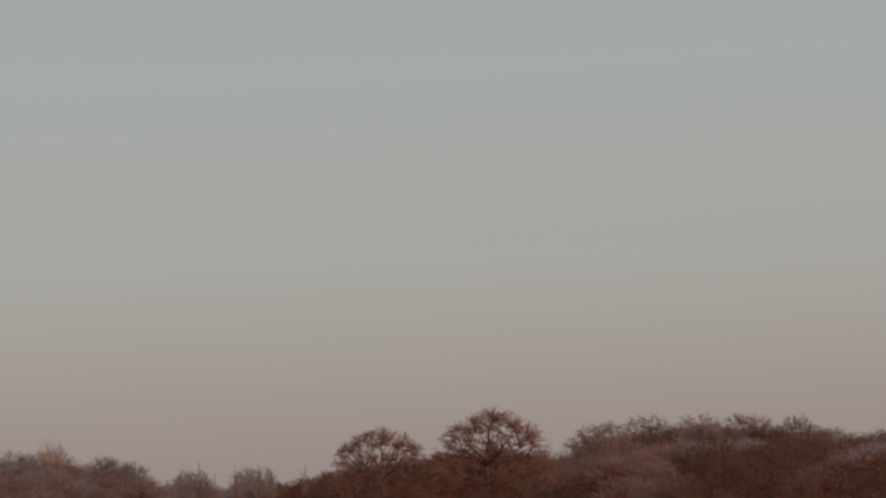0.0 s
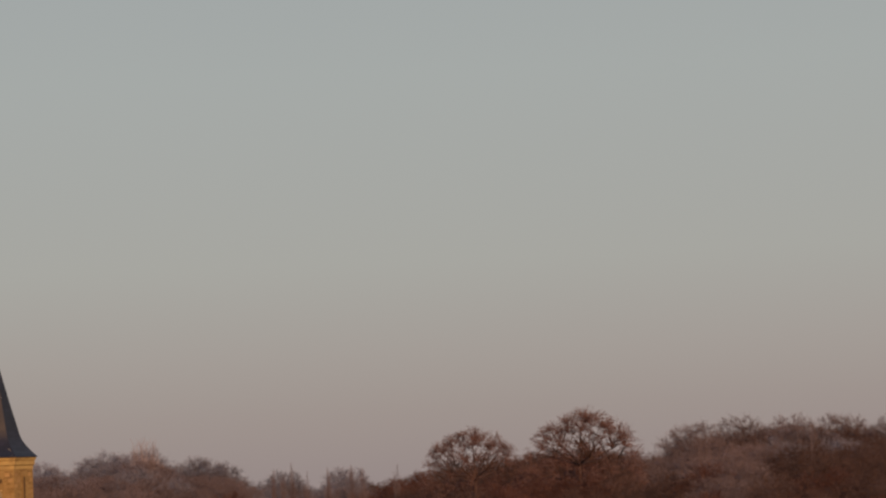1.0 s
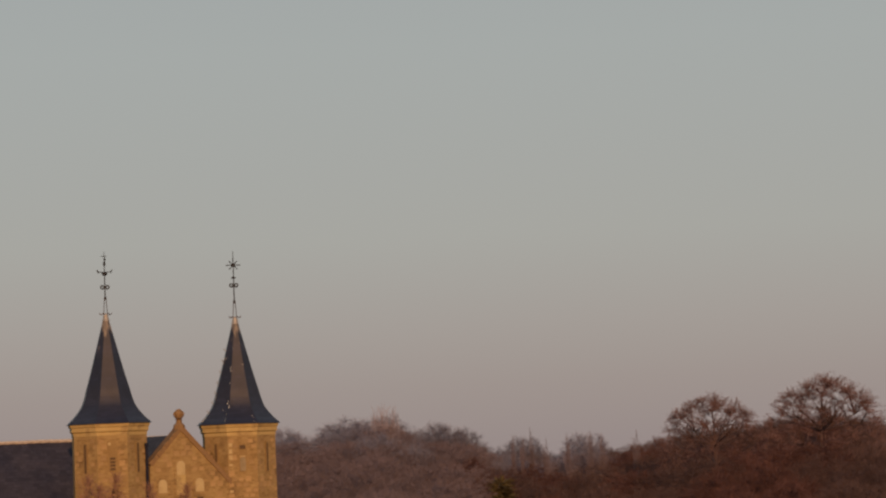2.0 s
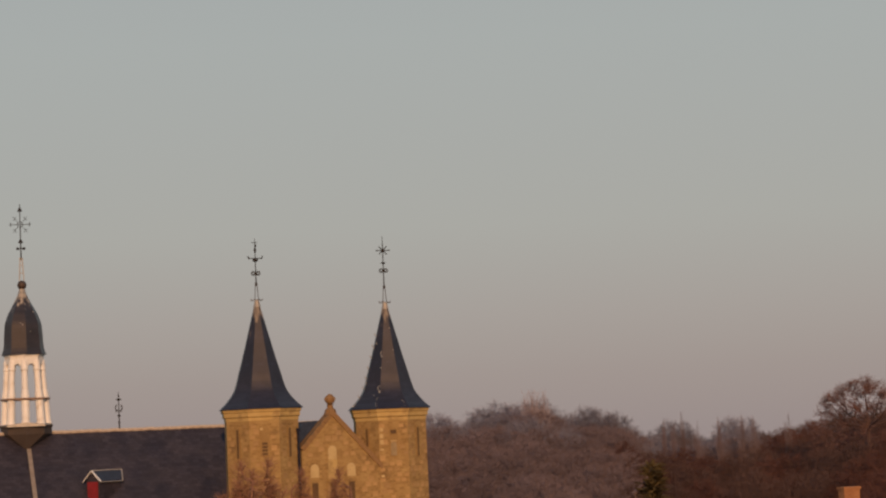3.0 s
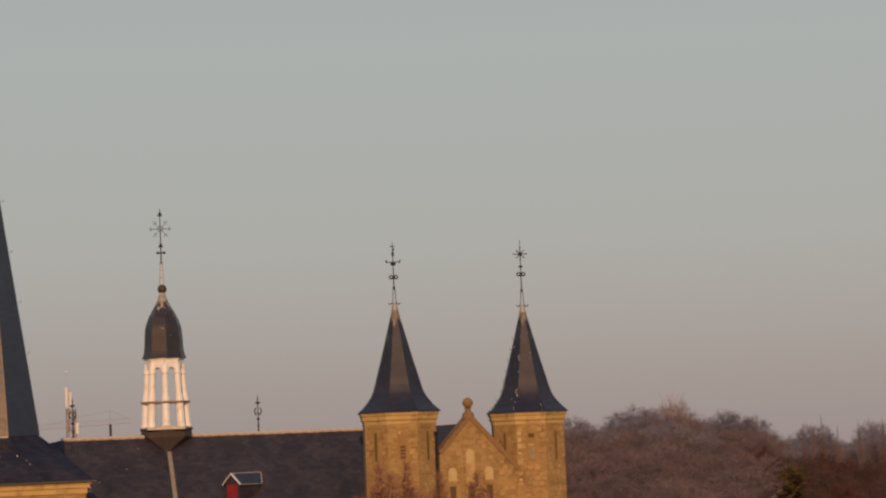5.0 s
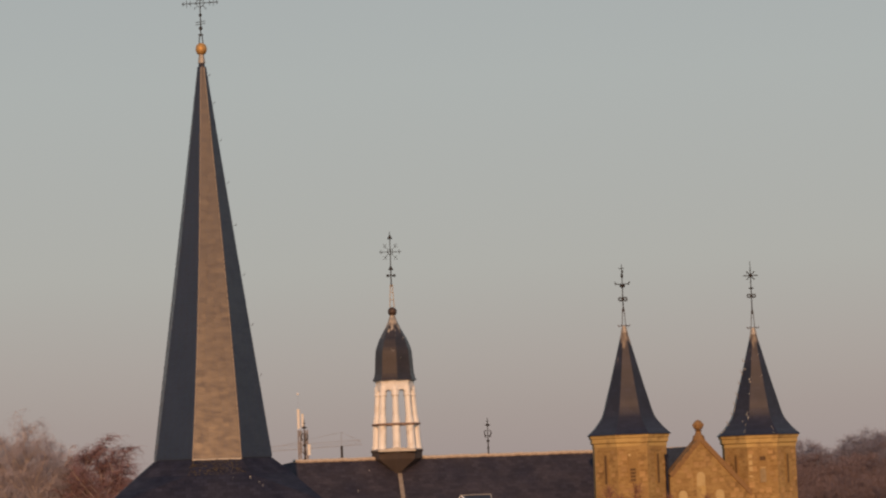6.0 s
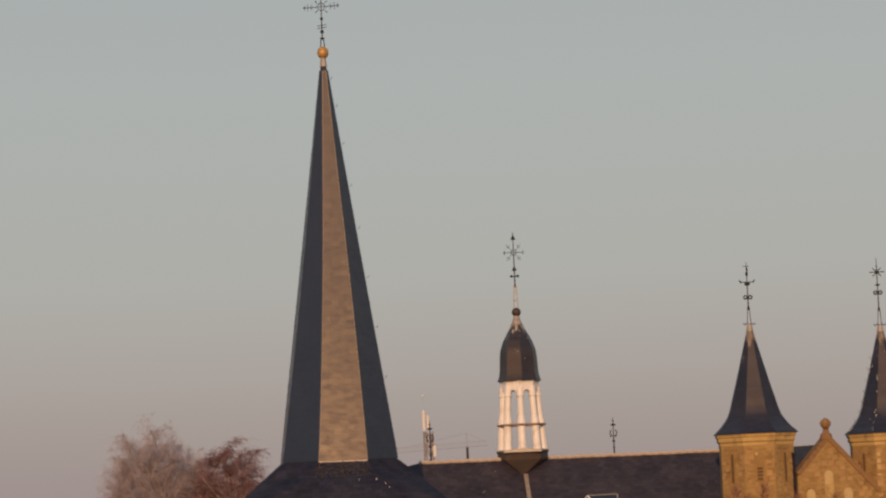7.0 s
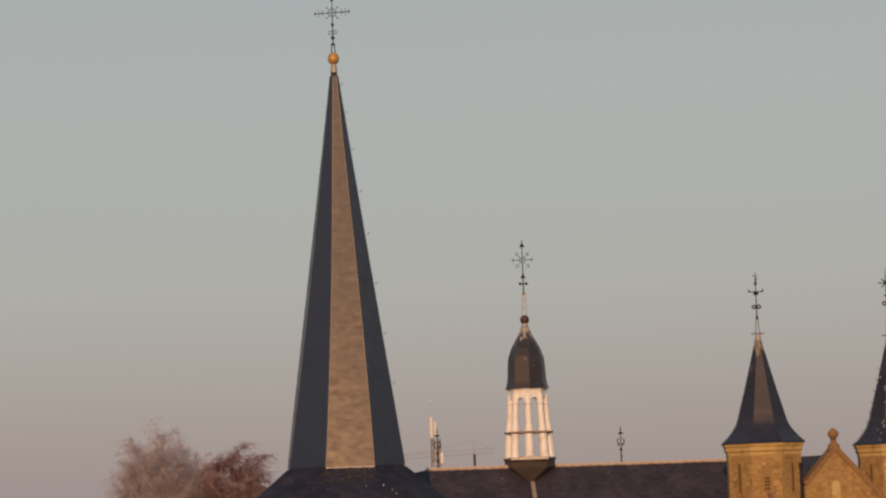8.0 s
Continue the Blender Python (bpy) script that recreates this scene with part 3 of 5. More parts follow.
for k in range(8):
    a = VERT + k * math.pi / 4
    def at(z, r, s=0.0):
        return (r * math.cos(a) - s * math.sin(a), r * math.sin(a) + s * math.cos(a), z)
    for name, rows in (("pedestal", ((16.42, 0.200), (16.55, 0.200), (16.57, 0.184), (17.50, 0.182))),
                       ("column", ((17.60, 0.192), (17.76, 0.192), (17.80, 0.170), (17.93, 0.164), (17.96, 0.148), (18.84, 0.142), (18.87, 0.176), (18.94, 0.176), (18.96, 0.160), (19.30, 0.164)))):
        b = bmesh.new()
        last = None
        for z, w in rows:
            mid = Vector(at(z, lean_r(z) - 0.165))
            ring = [b.verts.new(mid + Vector((w * math.cos(k2 * math.pi / 5), w * math.sin(k2 * math.pi / 5), 0))) for k2 in range(10)]
            if last:
                for i in range(10):
                    b.faces.new((last[i], last[(i + 1) % 10], ring[(i + 1) % 10], ring[i]))
            else:
                b.faces.new(ring[::-1])
            last = ring
        b.faces.new(last)
        part(name, b, WHITE, lantern)
    # arch between this column and the next
    b = bmesh.new()
    p0, p1 = Vector(at(0, 0.86)), Vector((0.86 * math.cos(a + math.pi / 4), 0.86 * math.sin(a + math.pi / 4), 0))
    way = (p1 - p0)
    outn = ((p0 + p1) / 2).normalized()
    steps = 21
    outer, inner = [], []
    for i in range(steps + 1):
        f = i / steps
        arch = 18.98 + 0.17 * math.sqrt(1 - ((f - 0.5) / 0.26) ** 2) if 0.25 < f < 0.75 else 18.96
        base = p0 + way * f
        outer.append([b.verts.new(base + outn * 0.02 + Vector((0, 0, h))) for h in (arch, 19.58)])
        inner.append([b.verts.new(base - outn * 0.14 + Vector((0, 0, h))) for h in (arch, 19.58)])
    for i in range(steps):
        b.faces.new((outer[i][0], outer[i + 1][0], outer[i + 1][1], outer[i][1]))
        b.faces.new((inner[i + 1][0], inner[i][0], inner[i][1], inner[i + 1][1]))
        b.faces.new((outer[i + 1][0], outer[i][0], inner[i][0], inner[i + 1][0]))
    part("arch", b, WHITE, lantern)
    b = bmesh.new()
    q0, q1 = Vector(at(17.56, lean_r(17.5) + 0.03)), Vector((( lean_r(17.5) + 0.03) * math.cos(a + math.pi / 4), (lean_r(17.5) + 0.03) * math.sin(a + math.pi / 4), 17.56))
    rod(q0, q1, 0.055, sides=6, bm=b)
    part("rail", b, RAIL, lantern, "weathered brown rail between the columns")
b = rings([(19.50, 0.92), (19.60, 0.93)], 8, VERT)
part("ceiling_board", b, WHITE, lantern)
# dome in metres above its eaves, half widths
dome = [(19.56, 1.02), (19.60, 1.01), (19.70, 0.965), (19.86, 0.92), (20.08, 0.895), (20.58, 0.87), (20.94, 0.835), (21.08, 0.80), (21.20, 0.755), (21.34, 0.705), (21.47, 0.65), (21.60, 0.575), (21.74, 0.50), (21.87, 0.425), (22.0, 0.355), (22.14, 0.288), (22.27, 0.225), (22.42, 0.165), (22.58, 0.11)]
b = rings([(z, r * 1.0) for z, r in dome], 8, VERT)
face_uv(b)
dome_ob = part("dome", b, SLATE_DOME, lantern, "bell-shaped slate dome with a flared foot")
dome_ob.matrix_basis = pose(0, 0, 0, 0, 0, 8.0)
b = rings([(22.36, 0.20), (22.46, 0.158), (22.66, 0.11)], 8, VERT)
part("lead_cap", b, LEAD, dome_ob)
part("ball", ball((0, 0, 22.75), 0.215), COPPER, lantern, "dull copper ball", smooth=True)
b = bmesh.new()
for s in (-1, 1):
    rod((0.10 * s, 0, 22.95), (0.045 * s, 0, 24.0), 0.028, bm=b)
for z in (23.3, 23.65, 23.98):
    rod((-0.09, 0, z), (0.09, 0, z), 0.022, bm=b)
part("stay", b, ZINC, lantern)
b = rod((0, 0, 23.9), (0, 0, 26.45), 0.035, 0.02)
part("shaft", b, IRON, lantern)
zc = 25.52
b = bmesh.new()
rod((-0.5, 0, zc), (0.5, 0, zc), 0.016, bm=b)
for k in range(16):
    a0, a1 = 2 * math.pi * k / 16, 2 * math.pi * (k + 1) / 16
    rod((0.12 * math.cos(a0), 0, zc + 0.12 * math.sin(a0)), (0.12 * math.cos(a1), 0, zc + 0.12 * math.sin(a1)), 0.015, sides=5, bm=b)
for a in (45, 135, 225, 315):
    c, s = math.cos(radians(a)), math.sin(radians(a))
    rod((0.12 * c, 0, zc + 0.12 * s), (0.46 * c, 0, zc + 0.52 * s), 0.012, bm=b)
    rod((0.30 * c, 0, zc + 0.34 * s), (0.30 * c + 0.16 * c, 0, zc + 0.30 * s), 0.011, bm=b)
    rod((0.30 * c, 0, zc + 0.34 * s), (0.26 * c, 0, zc + 0.34 * s + 0.18 * s), 0.011, bm=b)
for s in (-1, 1):
    rod((s * 0.42, 0, zc - 0.10), (s * 0.42, 0, zc + 0.10), 0.016, bm=b)
part("star_cross", b, IRON, lantern, "wrought-iron star-shaped cross")
for z in (24.78, 26.22):
    part("leaf_knob", rod((0, 0, z - 0.10), (0, 0, z + 0.10), 0.12, 0.02, sides=8), IRON, lantern)
b = rod((-0.16, 0, 24.42), (0.16, 0, 24.42), 0.025)
for s in (-1, 1):
    ball((0.14 * s, 0, 24.42), 0.08, b, 0.8, seg=8)
part("scroll", b, IRON, lantern)

# pale strip down the roof below the lantern
sx = lx + 0.02
strip = tagged(empty("roof_flashing", on_church(sx, 0, 0), H), "pale zinc flashing strip running down the slates", "flashing")
b = bmesh.new()
for k in range(7):
    y0, y1 = -0.80 - k * 0.55, -0.80 - (k + 1) * 0.55 + 0.012
    w = 0.095
    cs = [(-w + 0.17 * y0, y0), (w + 0.17 * y0, y0), (w + 0.17 * y1, y1), (-w + 0.17 * y1, y1)]
    top = [b.verts.new((x, y, RIDGE + PITCH * y + 0.07 + (0.008 if k % 2 else 0))) for x, y in cs]
    bot = [b.verts.new((x, y, RIDGE + PITCH * y - 0.02)) for x, y in cs]
    b.faces.new(top[::-1])
    for i in range(4):
        b.faces.new((bot[i], top[i], top[(i + 1) % 4], bot[(i + 1) % 4]))
bmesh.ops.recalc_face_normals(b, faces=b.faces[:])
part("strip", b, STRIP, strip)

# ---- dormer with the red door ----
dormer = tagged(empty("roof_dormer", (0, 0, 0), 0), "small slate roof dormer with a red boarded door and white verges", "dormer")
DX = along(-0.98)
dormer.matrix_basis = pose(*on_church(DX, -3.30, 0), 0, 0, -40)
dz = 12.90
b = bmesh.new()
w, dep, cut = 0.37, 2.1, 1.52          # the valley cuts the slopes back towards the eaves
side_z, top_z = dz + 0.86, dz + 1.25
v = [b.verts.new(p) for p in ((-w, 0, dz - 0.6), (w, 0, dz - 0.6), (w, 0, side_z), (0, 0, top_z), (-w, 0, side_z),
                              (-w, cut, dz - 0.6), (w, cut, dz - 0.6), (w, cut, side_z), (0, dep, top_z), (-w, cut, side_z))]
for q in ((0, 1, 2, 3, 4), (9, 8, 7, 6, 5), (1, 6, 7, 2), (0, 4, 9, 5), (2, 7, 8, 3), (3, 8, 9, 4), (0, 5, 6, 1)):
    b.faces.new([v[i] for i in q])
face_uv(b)
part("body", b, SLATE_NAVE, dormer)
door = None
for k in range(4):
    x = -0.28 + k * 0.14
    if door is None:
        door = part("door", box(-0.29, 0.29, -0.012, 0.0, dz - 0.56, dz + 0.82), RED, dormer, "red-painted boarded door")
    part("board", box(x, x + 0.132, -0.034, -0.012, dz - 0.55, dz + 0.81), RED, door)


def slab(points, y0, y1, bm):
    """A flat piece between two outlines, each point with a depth of its own."""
    f0 = [bm.verts.new((x, y0, z)) for x, z, _ in points]
    f1 = [bm.verts.new((x, y1 if y1 is not None else d, z)) for x, z, d in points]
    bm.faces.new(f0)
    bm.faces.new(f1[::-1])
    for i in range(4):
        bm.faces.new((f0[i], f0[(i + 1) % 4], f1[(i + 1) % 4], f1[i]))
    bmesh.ops.recalc_face_normals(bm, faces=bm.faces[:])
    return bm


for s in (-1, 1):
    e = s * (w + 0.12)
    b = slab([(e, side_z - 0.045, 0), (0, top_z + 0.035, 0), (0, top_z + 0.075, 0), (e, side_z - 0.005, 0)], -0.10, 0.0, bmesh.new())
    part("bargeboard", b, WHITE, dormer, "thin white verge board")
    b = slab([(0, top_z + 0.004, dep), (e, side_z - 0.075, cut), (e, side_z - 0.015, cut), (0, top_z + 0.066, dep)], -0.05, None, bmesh.new())
    face_uv(b)
    part("roof_slope", b, SLATE, dormer)
    part("valley_flashing", rod((0, dep, top_z + 0.05), (e, cut, side_z - 0.03), 0.028), ZINC, dormer, "pale zinc flashing in the valley")
    part("eaves_strip", rod((e, -0.06, side_z - 0.05), (e, cut, side_z - 0.05), 0.017), ZINC, dormer)
part("ridge_roll", rod((0, -0.06, top_z + 0.07), (0, dep, top_z + 0.07), 0.026), ZINC, dormer)


# ---- the two turrets ----
ROOF = [(0.0, 1.84), (0.05, 1.80), (0.32, 1.52), (0.75, 1.20), (1.10, 1.06), (1.58, 0.93), (2.37, 0.71), (4.54, 0.155), (4.80, 0.10)]
BODY = 1.60


def eased(rows, steps=4):
    """The same profile with a smooth run between its rows."""
    out = []
    for i in range(len(rows) - 1):
        p0, p1, p2, p3 = (Vector(rows[min(max(j, 0), len(rows) - 1)]) for j in range(i - 1, i + 3))
        for k in range(steps):
            f = k / steps
            m1, m2 = (p2 - p0) / max(p2.x - p0.x, 1e-6), (p3 - p1) / max(p3.x - p1.x, 1e-6)
            w = p2.x - p1.x
            out.append((p1.x + w * f, (2 * f ** 3 - 3 * f * f + 1) * p1.y + (f ** 3 - 2 * f * f + f) * w * m1.y + (3 * f * f - 2 * f ** 3) * p2.y + (f ** 3 - f * f) * w * m2.y))
    return out + [rows[-1]]




def arched_panel(width, height, depth, bm, x=0.0, y=0.0, z=0.0, steps=8):
    """A round-headed slab, its foot at z, facing -y."""
    r = width / 2
    pts = [(x - r, z), (x + r, z)] + [(x + r * math.cos(math.pi * i / steps), z + height - r + r * math.sin(math.pi * i / steps)) for i in range(steps + 1)]
    f0 = [bm.verts.new((px, y - depth, pz)) for px, pz in pts]
    f1 = [bm.verts.new((px, y, pz)) for px, pz in pts]
    bm.faces.new(f0)
    k = len(pts)
    for i in range(k):
        bm.faces.new((f0[(i + 1) % k], f0[i], f1[i], f1[(i + 1) % k]))
    return bm


def turret(place, eave, turn, label):
    t = tagged(empty("church_turret", place, turn), label, "turret", "turrets beside the gable")
    b = rings([(0, BODY * FLAT), (eave - 0.55, BODY * FLAT)], 8, OCT)
    face_uv(b)
    wall = part("wall", b, STONE, t)
    b = rings([(eave - 0.56, (BODY + 0.02) * FLAT), (eave - 0.42, (BODY + 0.02) * FLAT), (eave - 0.36, (BODY + 0.09) * FLAT), (eave - 0.20, (BODY + 0.09) * FLAT),
               (eave - 0.15, (BODY + 0.14) * FLAT), (eave - 0.03, (BODY + 0.16) * FLAT)], 8, OCT)
    face_uv(b)
    part("cornice", b, ASHLAR, t, "moulded yellow stone cornice")
    b = rings([(eave - 0.03 + (z if z else 0), r * FLAT) for z, r in ROOF[:1] + eased(ROOF[1:])], 8, OCT)
    face_uv(b)
    part("roof", b, SLATE_TURRET, t, "flared eight-sided slate roof")
    b = rings([(eave + 4.56, 0.165 * FLAT), (eave + 4.66, 0.135 * FLAT), (eave + 4.84, 0.10 * FLAT), (eave + 4.90, 0.05)], 8, OCT)
    part("lead_cap", b, LEAD, t)
    # corner stones here and there, and single stones standing proud of the rubble
    pick = random.Random(int(place[0] * 100))
    stones = []
    for w, h in ((0.16, 0.10), (0.11, 0.08), (0.13, 0.12), (0.20, 0.09)):
        q = box(-w, w, -0.018, 0.02, -h, h)
        bmesh.ops.bevel(q, geom=[e for e in q.edges if abs(e.verts[0].co.y + 0.018) < 1e-4 and abs(e.verts[1].co.y + 0.018) < 1e-4], offset=0.012, segments=1, affect="EDGES")
        me = bpy.data.meshes.new("stone")
        q.to_mesh(me)
        q.free()
        me.materials.append(STONE_PIECE)
        stones.append(me)
    half = BODY * math.tan(OCT)
    for f in (-1, 0, 1):
        for row in range(15):
            for col in range(4):
                if pick.random() < 0.45:
                    continue
                x = (col - 1.5) * 0.30 + (0.08 if row % 2 else -0.06) + pick.uniform(-0.03, 0.03)
                z = eave - 0.80 - row * 0.245 + pick.uniform(-0.015, 0.015)
                if f == 0 and abs(x) < 0.30 and z > eave - 2.3:
                    continue
                if f != 0 and abs(x) < 0.26 and z > eave - 2.4:
                    continue
                q = new("stone", stones[pick.choice((1, 1, 2))])
                q.parent = wall
                q.matrix_basis = pose(0, 0, 0, 0, 0, 45 * f) @ pose(x, -BODY + pick.uniform(0.0, 0.012), z, 0, pick.uniform(-3, 3), 0)
    return t, wall


def window_at(wall, face, eave, drop, width, height, kind):
    """A window on one of the eight sides; face 0 looks to the front, 1 to its right, -1 to its left."""
    r = BODY + 0.004
    b = bmesh.new()
    arched_panel(width + 0.12, height + 0.08, 0.035, b, 0, -r, eave - drop - height - 0.02)
    frame_ob = part("window", b, STONE, wall)
    frame_ob.matrix_basis = pose(0, 0, 0, 0, 0, 45 * face)
    foot, head = eave - drop - height, eave - drop
    if kind == "slit":
        part("opening", box(-width / 2, width / 2, -r - 0.045, -r - 0.03, foot, head - 0.04), DARK, frame_ob, "dark slit opening")
    elif kind == "blind":
        part("panel", arched_panel(width, height, 0.010, bmesh.new(), 0, -r - 0.036, foot), STONE, frame_ob, "stone-filled arch")
        for k in range(4):
            z = foot + 0.02 + k * 0.15
            part("louvre", box(-width / 2 + 0.03, width / 2 - 0.03, -r - 0.06, -r - 0.03, z, z + 0.105), DARK, frame_ob, "dark louvre")
        part("chip", box(-0.19, -0.07, -r - 0.055, -r - 0.03, head - 0.14, head - 0.02), PALE, frame_ob, "pale patch of mortar")
    else:
        part("pane", arched_panel(width, height * 0.52, 0.010, bmesh.new(), 0, -r - 0.036, foot), GLASS, frame_ob, "pale pane")
        part("head_opening", box(-width / 2, width / 2, -r - 0.050, -r - 0.03, head - 0.22, head - 0.04), DARK, frame_ob)
        part("bar", box(-width / 2, width / 2, -r - 0.062, -r - 0.03, foot + height * 0.53, foot + height * 0.57), PALE, frame_ob, "pale glazing bar")
    return frame_ob


def turret_finial(t, eave, star):
    z0 = eave + 4.80
    up = 0.26 if star else 0.0
    b = bmesh.new()
    for s in (-1, 1):
        rod((0.085 * s, 0, z0), (0.035 * s, 0, z0 + 0.85), 0.018, bm=b)
        bow((0.19 * s, 0, z0 + 0.12), 0.075, 180 if s > 0 else 0, 360 if s > 0 else -180, 0.022, b, 6)
    part("stay", b, COPPER, t)
    b = rod((0, 0, z0 + 0.7), (0, 0, z0 + 2.85 + up), 0.032, 0.015)
    part("shaft", b, IRON, t)
    b = bmesh.new()
    for s in (-1, 1):
        bow((0.11 * s, 0, z0 + 1.27 + up), 0.08, 0, 360, 0.032, b, 8)
    rod((-0.12, 0, z0 + 1.22 + up), (0.12, 0, z0 + 1.22 + up), 0.022, bm=b)
    part("scroll", b, IRON, t)
    b = bmesh.new()
    if star:
        zc = z0 + 2.20 + up
        for k in range(8):
            a = radians(45 * k)
            l = (0.33, 0.26)[k % 2]
            rod((0.04 * math.cos(a), 0, zc + 0.04 * math.sin(a)), (l * math.cos(a), 0, zc + l * math.sin(a)), 0.018, 0.03, bm=b)
        ball((0, 0, zc), 0.10, b, seg=8)
        part("star", b, IRON, t, "eight-rayed iron star")
        b = ball((0, 0, z0 + 1.62 + up), 0.09, None, 0.6, seg=8)
        rod((-0.12, 0, z0 + 1.62 + up), (0.12, 0, z0 + 1.62 + up), 0.02, bm=b)
        part("knob", b, IRON, t)
    else:
        zc = z0 + 1.95
        rod((-0.30, 0, zc), (0.30, 0, zc), 0.022, bm=b)
        for s in (-1, 1):
            rod((0.26 * s, 0, zc - 0.03), (0.34 * s, 0, zc + 0.10), 0.03, bm=b)
            ball((0.28 * s, 0, zc), 0.045, b, seg=6)
        ball((0, 0, zc - 0.08), 0.13, b, 0.7, seg=8)
        ball((0, 0, z0 + 2.32), 0.06, b, 2.0, seg=8)
        ball((0.02, 0, z0 + 2.52), 0.05, b, 1.6, seg=8)
        rod((-0.14, 0, z0 + 2.66), (0.10, 0, z0 + 2.66), 0.018, bm=b)
        part("vane", b, IRON, t, "iron crossbar with knobs")


L_EAVE, R_EAVE = 16.66, 16.46
left_turret, left_wall = turret((10.38, 112.52, 0), L_EAVE, -1.0, "octagonal rubble-stone church turret with a flared slate roof and iron vane")
right_turret, right_wall = turret((16.41, 114.14, 0), R_EAVE, -3.0, "octagonal rubble-stone turret with lime-spotted slate roof and iron star")
for f in (-1, 1):
    window_at(left_wall, f, L_EAVE, 0.88, 0.115, 1.30, "slit")
    window_at(right_wall, f, R_EAVE, 0.88, 0.09, 1.30, "slit")
window_at(left_wall, 0, L_EAVE, 0.85, 0.30, 1.25, "blind")
window_at(right_wall, 0, R_EAVE, 0.95, 0.26, 1.20, "glass")
for z, h in ((15.42, 0.10), (15.10, 0.13), (14.82, 0.14), (14.55, 0.06), (13.35, 0.07)):
    q = box(-0.62, -0.46, -BODY - 0.03, -BODY, z, z + h * 1.5)
    part("quoin", q, PALE, right_wall, "whitened corner stone")
turret_finial(left_turret, L_EAVE, False)
turret_finial(right_turret, R_EAVE, True)
# bird lime on the slates of one roof
rnd = random.Random(5)
b = bmesh.new()
for k in range(30):
    z = rnd.choice((rnd.uniform(0.05, 1.2), rnd.uniform(0.1, 4.0)))
    for (z0, r0), (z1, r1) in zip(ROOF, ROOF[1:]):
        if z0 <= z <= z1:
            r = r0 + (r1 - r0) * (z - z0) / (z1 - z0)
    s = rnd.uniform(0.010, 0.030)
    f = rnd.choice((-1, -1, -1, -2, -2, 0))
    off = rnd.choice((rnd.uniform(0.33, 0.40), rnd.uniform(0.30, 0.40), rnd.uniform(-0.4, 0.4))) * r
    q = box(off - s * 0.6, off + s * 0.6, -r - 0.012, -r + 0.05, R_EAVE - 0.03 + z - s, R_EAVE - 0.03 + z + s)
    q.transform(Matrix.Rotation(radians(45 * f), 4, "Z"))
    me = bpy.data.meshes.new("tmp")
    q.to_mesh(me)
    q.free()
    b.from_mesh(me)
    bpy.data.meshes.remove(me)
peg = rod((0, 0, 0), (0.10, 0, 0.05), 0.016)
rod((0.10, 0, 0.05), (0.105, 0, 0.13), 0.014, bm=peg)
peg = part("hook", peg, STRIP, right_turret, "small slater's hook on the hip")
for k, z in enumerate((0.55, 0.95, 1.40, 1.85, 2.35, 2.85, 3.35)):
    r = next(r0 + (r1 - r0) * (z - z0) / (z1 - z0) for (z0, r0), (z1, r1) in zip(ROOF, ROOF[1:]) if z0 <= z <= z1) * FLAT
    h = peg if k == 0 else new("hook", peg.data)
    h.parent = right_turret
    h.matrix_basis = pose(-r * math.cos(OCT), -r * math.sin(OCT), R_EAVE - 0.03 + z, 0, 0, 202.5)
lime = part("bird_lime", b, LICHEN, right_turret, "white bird-lime splashes")
lime["kind"] = "stuff"

b = bmesh.new()
for k in range(5):
    y, x = -rnd.uniform(0.5, 2.6), X0 + rnd.uniform(0.2, 3.6)
    e = rnd.uniform(0.010, 0.024)
    z = RIDGE + PITCH * y
    box(x - e, x + e, y - e, y + e, z - 0.02, z + e * 1.2, b)
roof_lime = part("bird_lime", b, LICHEN, nave_roof, "white bird-lime splashes")
roof_lime["kind"] = "stuff"
b = bmesh.new()
for k in range(9):
    z = rnd.uniform(0.1, 1.0)
    y = -(2.42 * 1.30 + (4.42 - 2.42 * 1.30) * (1 - z) * 0.9)
    zz = T_EAVE + (T_BASE - 0.64 - T_EAVE) * (4.42 + y) / (4.42 - 2.42 * 1.30)
    x, e = rnd.uniform(-2.4, 2.0), rnd.uniform(0.006, 0.014)
    box(x - e, x + e, y - e, y + e, zz - 0.05, zz + 0.03, b)
skirt_lime = part("bird_lime", b, LICHEN, skirt, "white bird-lime splashes")
skirt_lime["kind"] = "stuff"
# ochre lichen on the slates below the sunlit face
b = bmesh.new()
for k in range(260):
    f = rnd.random()
    apo = 2.42 * (1 + 0.30 * f)
    x, z, e = rnd.uniform(-0.40, 0.36) * apo + rnd.gauss(0, 0.04), T_BASE - 0.64 * f, rnd.uniform(0.010, 0.026)
    box(x - e, x + e, -apo - 0.012, -apo + 0.03, z - e * 0.7, z + e * 0.7, b)
b.transform(Matrix.Rotation(TWIST, 4, "Z"))
skirt_lichen = part("lichen", b, OCHRE, skirt, "ochre lichen on the slates")
skirt_lichen["kind"] = "stuff"
b = bmesh.new()
for k in range(4):
    i = rnd.randrange(4, 13)
    (z0, r0), (z1, r1) = dome[i], dome[i + 1]
    f = rnd.random()
    z, r, a = z0 + (z1 - z0) * f, (r0 + (r1 - r0) * f) * math.cos(OCT), rnd.choice((-1, 1)) * OCT
    e, off = rnd.uniform(0.008, 0.020), rnd.uniform(-0.3, 0.3) * r0
    q = box(off - e, off + e, -r - 0.02, -r + 0.04, z - e, z + e)
    q.transform(Matrix.Rotation(a, 4, "Z"))
    me = bpy.data.meshes.new("tmp")
    q.to_mesh(me)
    q.free()
    b.from_mesh(me)
    bpy.data.meshes.remove(me)
dome_lime = part("bird_lime", b, LICHEN, dome_ob, "white bird-lime splashes")
dome_lime["kind"] = "stuff"

